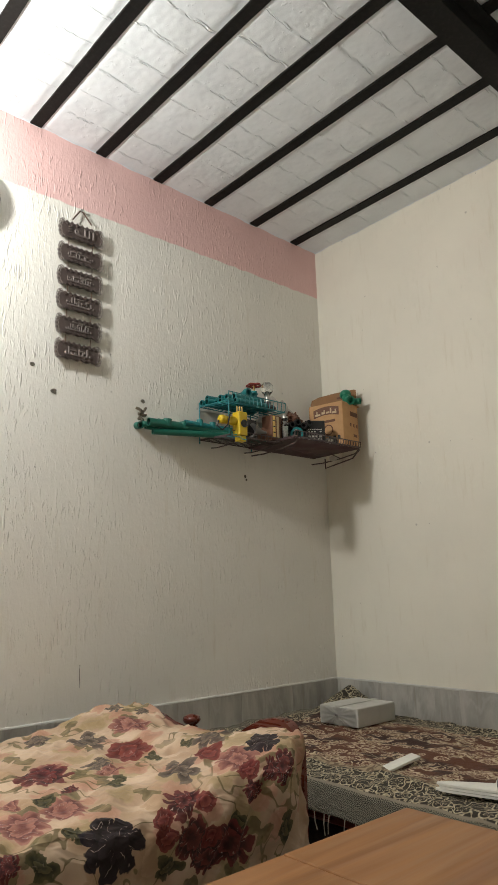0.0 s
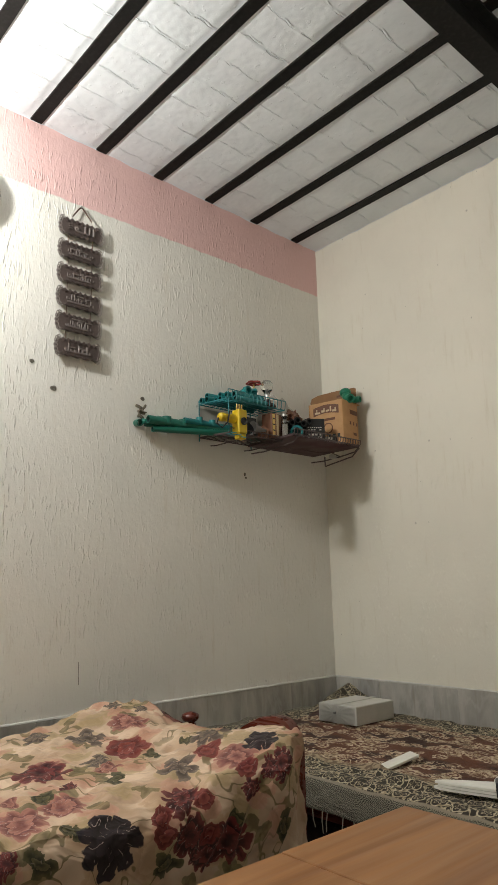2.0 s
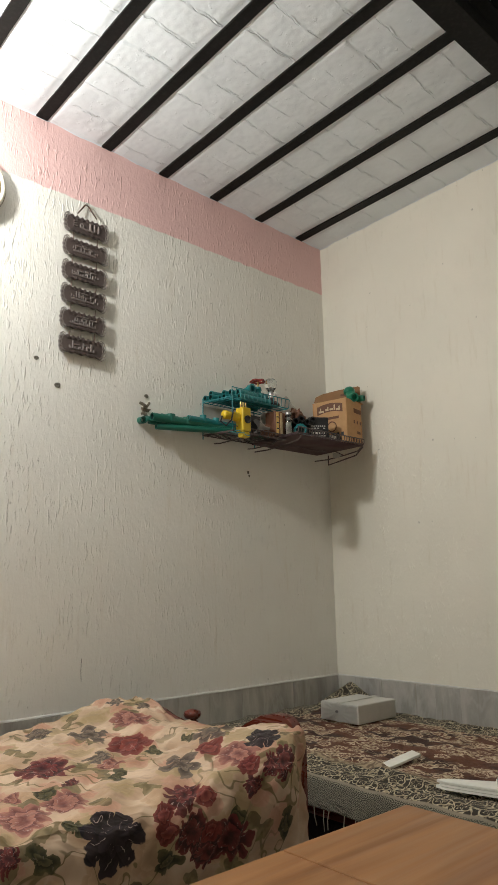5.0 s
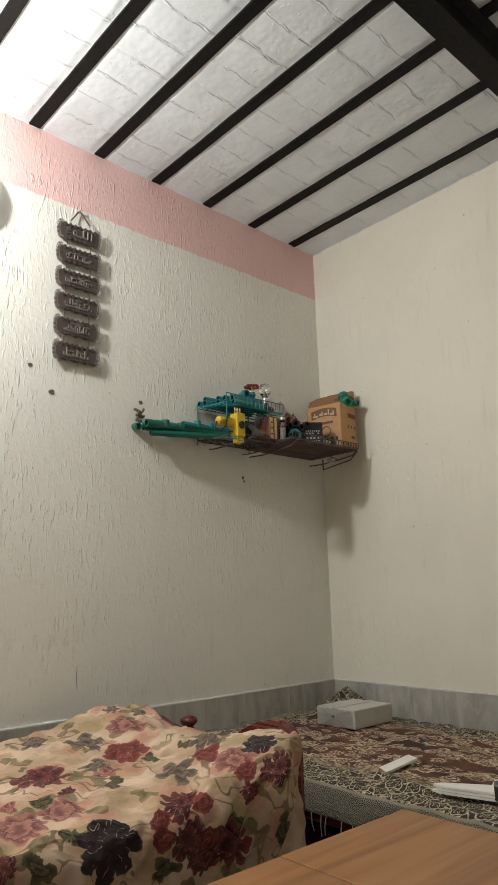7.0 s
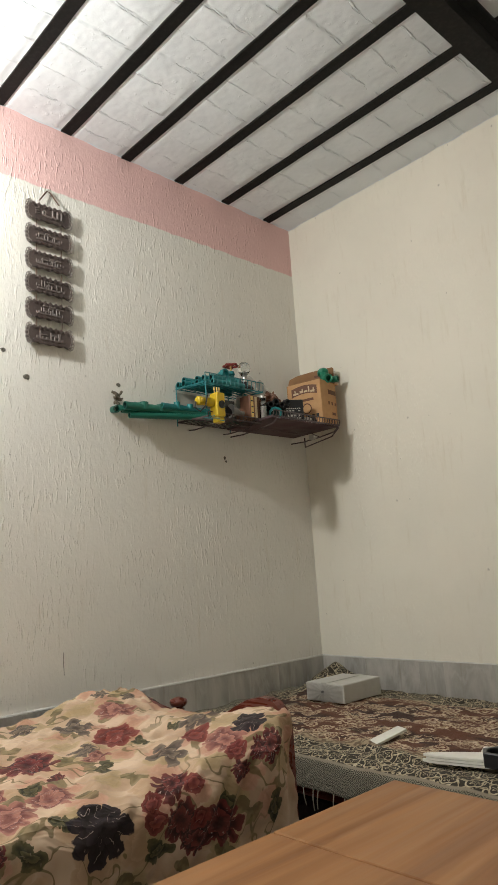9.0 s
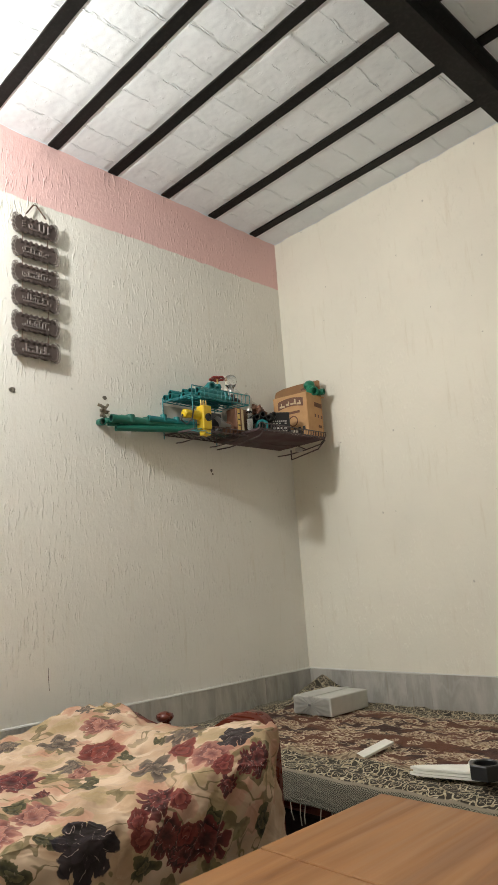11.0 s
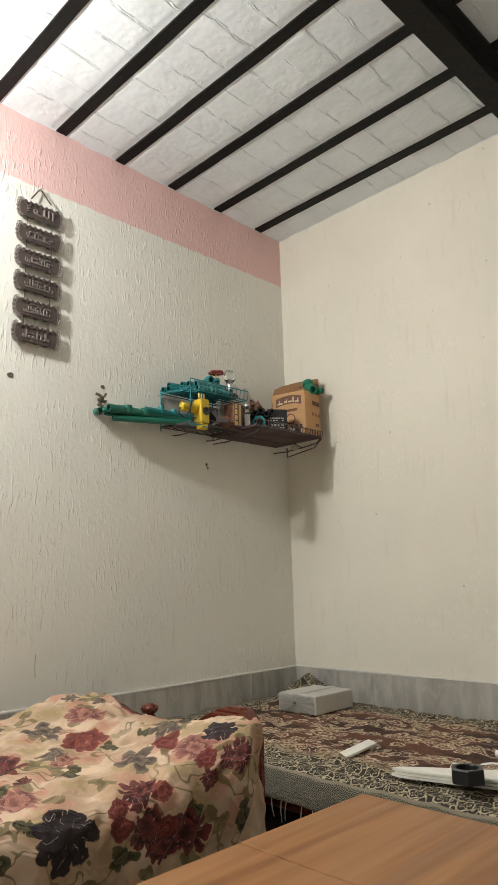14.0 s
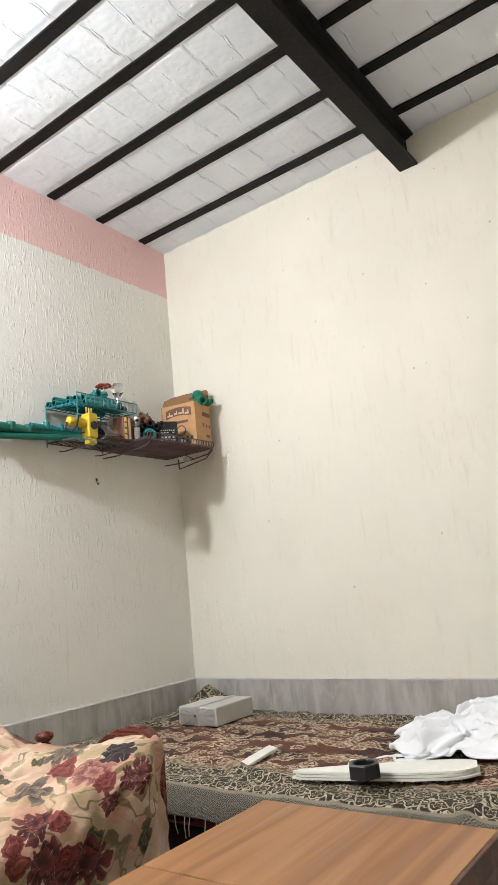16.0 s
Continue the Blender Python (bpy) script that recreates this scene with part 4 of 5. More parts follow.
def wall_clock():
    at = (0.0, -2.155, 2.655)
    c = thing("wall_clock", at, "round cream wall clock with a thin gold ring", "clock")
    part("case", lathe([(0, 0.002), (0.125, 0.002), (0.142, 0.012), (0.146, 0.03), (0.142, 0.046), (0.132, 0.052), (0.124, 0.046), (0.12, 0.04), (0, 0.04)], at, (1, 0, 0), 48), "clock_face", c, smooth=True)
    part("ring", lathe([(0.121, 0.041), (0.124, 0.045), (0.119, 0.044), (0.118, 0.041)], at, (1, 0, 0), 48), "gold", c)
    part("ring", lathe([(0.147, 0.026), (0.149, 0.03), (0.147, 0.034)], at, (1, 0, 0), 48), "gold", c)
    part("hub", lathe([(0.008, 0.04), (0.008, 0.05), (0, 0.05)], at, (1, 0, 0), 12), "black", c)
    for a, r in ((35, 0.08), (160, 0.06)):
        bm = block(0.045, -2.155 - 0.004, 2.655, 0.047, -2.155 + 0.004, 2.655 + r)
        part("pointer", turned(bm, about((0.046, -2.155, 2.655), 0, a)), "black", c)


wall_clock()


def plaster_hole(y, z, r):
    """A broken plug hole in the plaster."""
    bm = bmesh.new()
    rnd = random.Random(int(z * 1000))
    n = 11
    rim = [bm.verts.new((0.004, y + r * rnd.uniform(0.7, 1.25) * math.cos(2 * math.pi * k / n), z + r * rnd.uniform(0.7, 1.25) * math.sin(2 * math.pi * k / n))) for k in range(n)]
    low = [bm.verts.new((0.0015, y + (v.co.y - y) * 1.5, z + (v.co.z - z) * 1.5)) for v in rim]
    mid = bm.verts.new((0.0015, y, z))
    for k in range(n):
        q = (k + 1) % n
        bm.faces.new((rim[k], rim[q], mid)), bm.faces.new((low[k], low[q], rim[q], rim[k]))
    put("plug_hole", bm, "hole", "small broken plug hole in the white plaster", "hole", "structure", "plug holes")


for y, z, r in ((-1.722, 1.864, 0.009), (-1.824, 1.966, 0.007), (-1.272, 1.893, 0.007), (-0.638, 1.590, 0.006), (-0.63, 1.572, 0.004)):
    plaster_hole(y, z, r)
put("scratch", tube([(0.0005, -1.566, 0.725), (0.001, -1.567, 0.68), (0.0005, -1.564, 0.636)], 0.0011, 5), "hole", "thin dark vertical scratch in the plaster", "scratch", "structure")


# ---- the wire racks in the corner ----
RACK_Z = 1.745


def wire_tier(name, rack, material, x0, x1, y0, y1, z, lip, gap, r=0.0021, sag=0.0):
    """A shelf of rods: a frame of edge wires, and cross wires whose ends turn up into a front lip."""
    tilt = about((x0, y0, z), 0, 0, sag)
    bm = bmesh.new()
    tube([(x0, y0, z), (x1, y0, z), (x1, y1, z), (x0, y1, z)], r * 1.35, 6, bm, True)
    tier = part(name, turned(bm, tilt), material, rack)
    part("rail", turned(tube([((x0 + x1) / 2, y0, z), ((x0 + x1) / 2, y1, z)], r * 1.35, 6), tilt), material, tier)
    part("lip", turned(tube([(x1 + 0.006, y0, z + lip), (x1 + 0.006, y1, z + lip)], r * 1.35, 6), tilt), material, tier)
    n = int((y1 - y0) / gap)
    for k in range(n + 1):
        y = y0 + (y1 - y0) * k / n
        part("wire", turned(tube([(x0, y, z + r), (x1 - 0.012, y, z + r), (x1 + 0.004, y, z + 0.006), (x1 + 0.006, y, z + lip)], r, 5), tilt), material, tier)
    return tier


def teal_rack():
    rack = thing("wire_rack", (0.0, -0.74, 1.62), "two-tier coated wire rack, teal above, on the white wall", "rack")
    y0, y1 = -0.945, -0.60
    wire_tier("lower_tier", rack, "wire_brown", 0.012, 0.25, y0, y1, RACK_Z, 0.022, 0.024, sag=4)
    wire_tier("upper_tier", rack, "wire_teal", 0.012, 0.235, y0, y1 + 0.04, 1.915, 0.046, 0.026, sag=4)
    for x, y in ((0.014, y0), (0.238, y0 + 0.005), (0.014, y1)):
        part("upright", tube([(x, y, RACK_Z - 0.02), (x, y, 1.935)], 0.003, 6), "wire_teal", rack)
    for k in range(3):
        part("loose_wire", tube([(0.20, y0 + 0.01 + 0.012 * k, RACK_Z - 0.012), (0.30 + 0.01 * k, y0 + 0.02 * k, RACK_Z - 0.026 - 0.012 * k)], 0.0022, 5), "wire_teal", rack)
    part("back_panel", block(0.006, y0 + 0.004, RACK_Z + 0.02, 0.009, y1, 1.90), "pale", rack, "pale board behind the lower tier")
    for y in (y0 + 0.08, y1 - 0.04):
        part("bracket", tube([(0.004, y, RACK_Z - 0.03), (0.05, y, RACK_Z - 0.036), (0.20, y, RACK_Z - 0.036), (0.25, y, RACK_Z - 0.016)], 0.003, 6), "wire_brown", rack)
    return rack


def brown_rack():
    rack = thing("wire_rack", (0.0, -0.3, 1.6), "brown coated wire rack in the corner, on curled brackets", "rack")
    y0, y1 = -0.62, -0.115
    wire_tier("tier", rack, "wire_brown", 0.012, 0.356, y0, y1, RACK_Z, 0.028, 0.02, 0.0024)
    part("liner", block(0.014, y0, RACK_Z - 0.007, 0.345, y1, RACK_Z - 0.004), "sheet_brown", rack, "plum-brown liner board under the wires")
    for y in (y0 + 0.03, y1 - 0.01):
        pts = [(0.004, y, RACK_Z - 0.04), (0.10, y, RACK_Z - 0.045), (0.22, y, RACK_Z - 0.04), (0.325, y, RACK_Z - 0.030), (0.356, y, RACK_Z - 0.008), (0.36, y, RACK_Z + 0.004)]
        part("bracket", tube(pts, 0.0035, 6), "wire_brown", rack)
    part("drop_bracket", tube([(0.10, y1, RACK_Z - 0.02), (0.10, y1, RACK_Z - 0.075), (0.17, y1, RACK_Z - 0.066), (0.30, y1, RACK_Z - 0.05), (0.352, y1, RACK_Z - 0.01)], 0.004, 6), "wire_brown", rack)
    part("cross_stay", tube([(0.16, y0 + 0.1, RACK_Z - 0.018), (0.2, -0.3, RACK_Z - 0.03), (0.24, y1 - 0.1, RACK_Z - 0.03), (0.27, y1 - 0.06, RACK_Z - 0.055)], 0.003, 6), "wire_brown", rack)
    part("clip", block(0.16, -0.15, RACK_Z - 0.045, 0.2, -0.12, RACK_Z - 0.02, 0.006), "pale", rack, "pale plastic clip")
    return rack


teal_rack()
brown_rack()


def pipe_length(start, end, r, material, label, stubs=()):
    p = thing("plastic_pipe", start, label, "pipe", "pipes on the rack")
    body = part("tube", pipe(start, end, r), material, p, smooth=False)
    d = (Vector(end) - Vector(start)).normalized()
    # a dark cup closes the bore; its colour stands for the shade inside
    part("lining", lathe([(r - 0.0045, 0.002), (r - 0.0045, 0.03), (0, 0.03)], start, d, 18), "bore", p, "dark plug in the pipe's mouth, coloured as the bore's shade")
    for s, height in stubs:
        at = Vector(start) + d * s
        part("socket", lathe([(r * 1.12, -0.5 * r), (r * 1.12, height), (r * 0.8, height), (r * 0.8, 0)], at, (0, 0, 1), 16), material, p)
    return p


ZL = RACK_Z + 0.004
pipe_length((0.07, -1.285, ZL + 0.030), (0.115, -0.60, ZL + 0.020), 0.0195, "green", "long green plastic pipe with short sockets, lying on the rack", ((0.10, 0.026), (0.19, 0.024)))
pipe_length((0.030, -1.275, ZL + 0.020), (0.08, -0.62, ZL + 0.017), 0.016, "green", "long green plastic pipe beside the wall", ((0.20, 0.024),))
pipe_length((0.022, -1.20, ZL + 0.052), (0.045, -0.58, ZL + 0.040), 0.016, "green", "long green plastic pipe beside the wall")
pipe_length((0.060, -1.255, ZL - 0.010), (0.157, -0.75, ZL + 0.010), 0.015, "green", "long green plastic pipe at the rack's edge")
pipe_length((0.10, -1.10, ZL + 0.046), (0.10, -0.72, ZL + 0.046), 0.014, "teal", "teal plastic pipe on top of the green pipes", ((0.09, 0.026), (0.17, 0.024)))
pipe_length((0.064, -1.02, ZL + 0.046), (0.064, -0.66, ZL + 0.046), 0.013, "teal", "teal plastic pipe on top of the green pipes", ((0.06, 0.024),))
ZU = 1.92
for k, (x, r) in enumerate(((0.030, 0.015), (0.064, 0.017), (0.098, 0.014), (0.130, 0.016), (0.163, 0.015), (0.196, 0.016))):
    sag = 0.07 * (x - 0.012)
    pipe_length((x, -0.945 + 0.45 * (x - 0.03) + 0.010 * math.sin(k * 4.0), ZU + r - sag), (x + 0.004, -0.60 - 0.03 * (k % 3), ZU + r - sag), r, "teal", "short teal plastic pipe lying along the upper tier")
for k, (x, r) in enumerate(((0.048, 0.016), (0.114, 0.015), (0.148, 0.016), (0.182, 0.017))):
    pipe_length((x, -0.930 + 0.45 * (x - 0.03) + 0.014 * math.sin(k * 3.1), ZU + 0.040 - 0.07 * x), (x + 0.003, -0.66 - 0.04 * (k % 2), ZU + 0.042 - 0.07 * x), r, "teal", "short teal plastic pipe stacked on the upper tier")


def hook_plug():
    p = thing("wall_hook", (0, -1.335, 1.76), "green pipe hook with a knotted rag on the wall", "hook")
    part("stub", pipe((0.002, -1.305, 1.770), (0.045, -1.312, 1.764), 0.017), "green", p)
    part("knob", lathe([(0, -0.01), (0.013, -0.01), (0.018, 0.0), (0.013, 0.014), (0, 0.016)], (0.036, -1.285, 1.772), (0.3, 0.2, 1)), "green", p, smooth=True)
    rnd = random.Random(8)
    bm = bmesh.new()
    for k in range(9):
        a = rnd.uniform(0, 6.28)
        c = Vector((0.016 + 0.008 * rnd.random(), -1.296 + rnd.uniform(-0.016, 0.022), 1.822 + rnd.uniform(-0.03, 0.026)))
        d = Vector((0.004, math.cos(a), math.sin(a))) * rnd.uniform(0.012, 0.022)
        tube([c - d, c + Vector((0.008, 0.004, -0.004)), c + d], rnd.uniform(0.004, 0.008), 6, bm)
    part("rag", bm, "rag", p, "grey-brown knotted rag")


hook_plug()


def valve():
    p = thing("stop_valve", (0.12, -0.66, ZU), "teal stop valve with a red wheel, on the upper tier", "valve")
    c = (0.12, -0.665, ZU + 0.052)
    part("body", lathe([(0.022, -0.05), (0.022, -0.03), (0.017, -0.028), (0.023, 0.0), (0.017, 0.028), (0.022, 0.03), (0.022, 0.05), (0.013, 0.05), (0.013, -0.05)], c, (0, 1, 0)), "teal", p, smooth=False)
    part("neck", lathe([(0.018, 0), (0.016, 0.03), (0.02, 0.034), (0.016, 0.05), (0, 0.05)], c), "teal", p)
    part("stem", lathe([(0.005, 0.05), (0.005, 0.085), (0, 0.085)], c, (0, 0, 1), 10), "brass", p)
    bm = bmesh.new()
    lobes = [(0.034 + 0.005 * math.cos(5 * t)) for t in (2 * math.pi * k / 30 for k in range(30))]
    tube([(c[0] + r * math.cos(2 * math.pi * k / 30), c[1] + r * math.sin(2 * math.pi * k / 30), c[2] + 0.082) for k, r in enumerate(lobes)], 0.006, 7, bm, True)
    for k in range(3):
        a = 2 * math.pi * k / 3
        tube([(c[0], c[1], c[2] + 0.082), (c[0] + 0.033 * math.cos(a), c[1] + 0.033 * math.sin(a), c[2] + 0.082)], 0.005, 6, bm)
    part("wheel", bm, "red", p, "red painted hand wheel")
    e = (0.075, -0.735, ZU + 0.05)
    q = thing("pipe_elbow", (0.075, -0.735, ZU), "teal threaded elbow fitting beside the stop valve", "fitting")
    part("body", tube([(e[0], e[1], e[2] - 0.045), e, (e[0] + 0.012, e[1] + 0.008, e[2] + 0.02), (e[0] + 0.05, e[1] + 0.01, e[2] + 0.03)], 0.02, 14), "teal", q)
    part("collar", pipe((e[0] + 0.048, e[1] + 0.01, e[2] + 0.03), (e[0] + 0.07, e[1] + 0.012, e[2] + 0.03), 0.024, 0.008), "teal", q)


valve()


def lamp_bulb():
    c = (0.155, -0.605, ZU)
    p = thing("light_bulb", c, "clear glass light bulb standing on a black holder", "light bulb")
    part("holder", lathe([(0, 0.001), (0.042, 0.001), (0.046, 0.01), (0.04, 0.02), (0.02, 0.026), (0.018, 0.045), (0, 0.045)], c), "black", p, smooth=False)
    part("cap", lathe([(0.0135, 0.04), (0.0135, 0.072), (0.016, 0.078), (0, 0.078)], c), "chrome", p)
    part("envelope", lathe([(0.014, 0.074), (0.018, 0.086), (0.029, 0.10), (0.034, 0.118), (0.031, 0.136), (0.02, 0.149), (0, 0.154), (0, 0.152), (0.019, 0.147), (0.0295, 0.1355), (0.0325, 0.118), (0.0275, 0.101), (0.0165, 0.087), (0.0125, 0.075)], c), "glass", p, "clear glass envelope", smooth=True)
    part("filament_post", lathe([(0.005, 0.076), (0.003, 0.108), (0, 0.11)], c, (0, 0, 1), 8), "pale", p)


lamp_bulb()


def yellow_socket():
    x, y, z = 0.272, -0.897, RACK_Z - 0.010
    p = thing("socket_adaptor", (x, y, z), "yellow plastic socket adaptor with brass pins and a black outlet", "adaptor")
    part("body", block(x - 0.032, y - 0.026, z - 0.012, x + 0.022, y + 0.026, z + 0.105, 0.006), "yellow", p)
    part("base", block(x - 0.02, y - 0.022, z - 0.04, x + 0.016, y + 0.022, z - 0.013, 0.005), "yellow", p)
    part("arm", lathe([(0, 0), (0.021, 0), (0.023, 0.012), (0.021, 0.03), (0.017, 0.05), (0.019, 0.052), (0.019, 0.062), (0, 0.062)], (x - 0.012, y - 0.024, z + 0.058), (0, -1, 0)), "yellow", p, smooth=False)
    for a in (-0.015, 0.0, 0.015):
        part("pin", lathe([(0.0042, 0), (0.0042, 0.024), (0.003, 0.03), (0, 0.03)], (x - 0.006, y + a, z + 0.105), (0, 0, 1), 10), "brass", p, "brass plug pin")
    part("outlet", lathe([(0.019, 0), (0.019, 0.006), (0.014, 0.008), (0.012, 0.004), (0, 0.004)], (x + 0.022, y + 0.002, z + 0.045), (1, 0, 0)), "black", p, "round black outlet")
    plug = thing("yellow_plug", (x - 0.01, y - 0.11, z + 0.05), "yellow plastic plug with a black flex in the adaptor", "plug")
    part("body", lathe([(0, 0), (0.012, 0), (0.020, 0.006), (0.022, 0.02), (0.020, 0.034), (0, 0.034)], (x - 0.012, y - 0.122, z + 0.058), (0, 1, 0)), "yellow", plug, smooth=False)
    part("flex", tube([(x - 0.012, y - 0.125, z + 0.05), (x - 0.004, y - 0.14, z + 0.02), (x + 0.01, y - 0.12, z - 0.0), (x + 0.014, y - 0.09, z + 0.03), (x + 0.006, y - 0.07, z + 0.085)], 0.004, 7), "black", plug)


yellow_socket()


def shelf_clutter():
    z = RACK_Z + 0.005
    p = thing("transformer", (0.10, -0.775, z), "small black transformer with a speckled core", "transformer")
    part("core", block(0.12, -0.80, z - 0.012, 0.21, -0.735, z + 0.085, 0.004), "black", p)
    part("coil", block(0.13, -0.815, z, 0.20, -0.72, z + 0.07, 0.012, 3), "grey", p)
    p = thing("funnel", (0.16, -0.74, z), "grey plastic funnel lying on the rack", "funnel")
    part("cone", lathe([(0.036, 0), (0.034, 0.004), (0.010, 0.06), (0.008, 0.085), (0.006, 0.085), (0.008, 0.06), (0.032, 0.004), (0.036, 0)], (0.228, -0.785, z + 0.026), (0.1, 1, -0.05)), "grey", p, smooth=True)
    p = thing("reel", (0.19, -0.715, z), "rust-brown cable reel on the rack", "reel")
    part("drum", lathe([(0, 0), (0.03, 0), (0.03, 0.006), (0.018, 0.01), (0.018, 0.03), (0.03, 0.034), (0.03, 0.04), (0, 0.04)], (0.19, -0.68, z + 0.018), (0.75, -0.6, 0)), "rust", p)
    p = thing("charger", (0.20, -0.61, z), "brown power supply with a metal strip, standing upright", "charger")
    part("case", block(0.16, -0.655, z, 0.235, -0.60, z + 0.125, 0.005), "rust", p)
    part("strip", block(0.2355, -0.65, z + 0.008, 0.2375, -0.632, z + 0.118, 0.0008, 1), "brass", p, "brass-coloured strip")
    part("strip", block(0.2355, -0.622, z + 0.008, 0.2375, -0.606, z + 0.118, 0.0008, 1), "card_cream", p, "pale label strip")
    for a in (0.03, 0.06, 0.09):
        part("slot", block(0.2376, -0.648, z + a, 0.2386, -0.634, z + a + 0.006), "black", p)
    p = thing("glass_jar", (0.235, -0.575, z), "narrow glass jar with a metal lid", "jar")
    part("jar", lathe([(0, 0.001), (0.017, 0.001), (0.018, 0.004), (0.018, 0.10), (0.014, 0.112), (0.012, 0.112), (0.016, 0.10), (0.016, 0.005), (0, 0.004)], (0.245, -0.572, z)), "glass", p, smooth=True)
    part("lid", lathe([(0.016, 0.112), (0.016, 0.124), (0, 0.125)], (0.245, -0.572, z)), "chrome", p)
    part("fill", lathe([(0, 0.006), (0.0145, 0.006), (0.0145, 0.07), (0, 0.072)], (0.245, -0.572, z)), "pale", p)
    p = thing("tin", (0.17, -0.55, z), "dark brown metal tin behind the jar", "tin")
    part("body", lathe([(0, 0), (0.03, 0), (0.03, 0.13), (0.026, 0.134), (0, 0.134)], (0.17, -0.555, z)), "rust", p, smooth=False)
    p = thing("plastic_bag", (0.08, -0.5, z), "crumpled pale plastic bag against the wall", "bag")
    bm = bmesh.new()
    bmesh.ops.create_icosphere(bm, subdivisions=4, radius=1.0)
    for v in bm.verts:
        d = v.co.copy()
        k = 1 + 0.30 * noise.noise(d * 2.3) + 0.13 * noise.noise(d * 6.0)
        v.co = Vector((0.085 + 0.055 * d.x * k, -0.47 + 0.115 * d.y * k, max(z, z + 0.12 + 0.14 * d.z * k)))
    part("bag", bm, "pale", p)
    p = thing("pipe_coupling", (0.26, -0.50, z), "teal ribbed pipe coupling on the rack", "fitting")
    c = Vector((0.225, -0.475, z + 0.036))
    d = Vector((0.75, -0.6, 0))
    part("body", lathe([(0.026, 0), (0.032, 0.0), (0.032, 0.02), (0.028, 0.022), (0.028, 0.04), (0.034, 0.042), (0.034, 0.062), (0.024, 0.062), (0.024, 0.01), (0.026, 0)], c, d), "teal", p)
    for k in range(12):
        a = 2 * math.pi * k / 12
        side = d.normalized().cross(Vector((0, 0, 1)))
        o = c + side * 0.034 * math.cos(a) + Vector((0, 0, 0.034 * math.sin(a)))
        part("rib", tube([o + d.normalized() * 0.043, o + d.normalized() * 0.061], 0.0025, 5), "teal", p)
    # dark disc in the throat, shade given as colour
    part("throat", lathe([(0.024, 0.03), (0, 0.03)], c, d), "bore", p)
    p = thing("black_hose", (0.16, -0.47, z), "short black rubber hoses in a heap", "hose")
    for k in range(4):
        part("hose", pipe((0.25 + 0.01 * k, -0.52 + 0.032 * k, z + 0.088 + 0.016 * (k % 2)), (0.09, -0.47 + 0.035 * k, z + 0.08), 0.017, 0.005), "black", p)
    part("flex", tube([(0.13, -0.55, z + 0.08), (0.2, -0.50, z + 0.082), (0.27, -0.42, z + 0.086)], 0.008, 8), "black", p)
    part("rest", block(0.10, -0.50, z, 0.22, -0.36, z + 0.068, 0.01), "grey", p)
    p = thing("rag_bundle", (0.14, -0.40, z), "rust-brown rag lying on the hoses", "rag")
    bm = bmesh.new()
    bmesh.ops.create_icosphere(bm, subdivisions=3, radius=1.0)
    for v in bm.verts:
        d = v.co.copy()
        k = 1 + 0.9 * noise.noise(d * 2.6 + Vector((3, 1, 0)))
        v.co = Vector((0.14 + 0.04 * d.x * k, -0.41 + 0.045 * d.y * k, z + 0.150 + 0.034 * d.z * k))
    part("rag", bm, "rust", p)
    p = thing("meter_box", (0.27, -0.37, z), "black instrument box with a small printed panel", "meter")
    spin = about((0.265, -0.37, z), -36)
    part("case", turned(block(0.235, -0.425, z, 0.29, -0.32, z + 0.122, 0.004), spin), "black", p)
    part("panel", turned(block(0.2902, -0.418, z + 0.008, 0.2915, -0.328, z + 0.114, 0.0005, 1), spin), "black", p, "dark glossy panel")
    rnd = random.Random(3)
    bm = bmesh.new()
    for row, (h, k) in enumerate(((0.07, 7), (0.058, 5), (0.03, 4), (0.018, 6))):
        for c in range(k):
            if rnd.random() < 0.85:
                y = -0.412 + 0.078 * c / k
                block(0.2916, y, z + h, 0.2922, y + 0.05 / k, z + h + (0.006 if row != 2 else 0.010), bm=bm)
    part("print", turned(bm, spin), "pale", p, "unreadable pale print as bars")
    p = thing("torch", (0.285, -0.27, z), "short black torch lying before the carton", "torch")
    part("barrel", lathe([(0, 0), (0.013, 0), (0.015, 0.004), (0.015, 0.075), (0.022, 0.09), (0.022, 0.115), (0, 0.116)], (0.255, -0.345, z + 0.022), (0.28, 0.96, 0)), "black", p)
    p = thing("white_switch", (0.29, -0.30, z), "small pale plastic block at the rack's edge", "block")
    part("body", block(0.285, -0.325, z, 0.31, -0.275, z + 0.03, 0.004), "pale", p)


shelf_clutter()


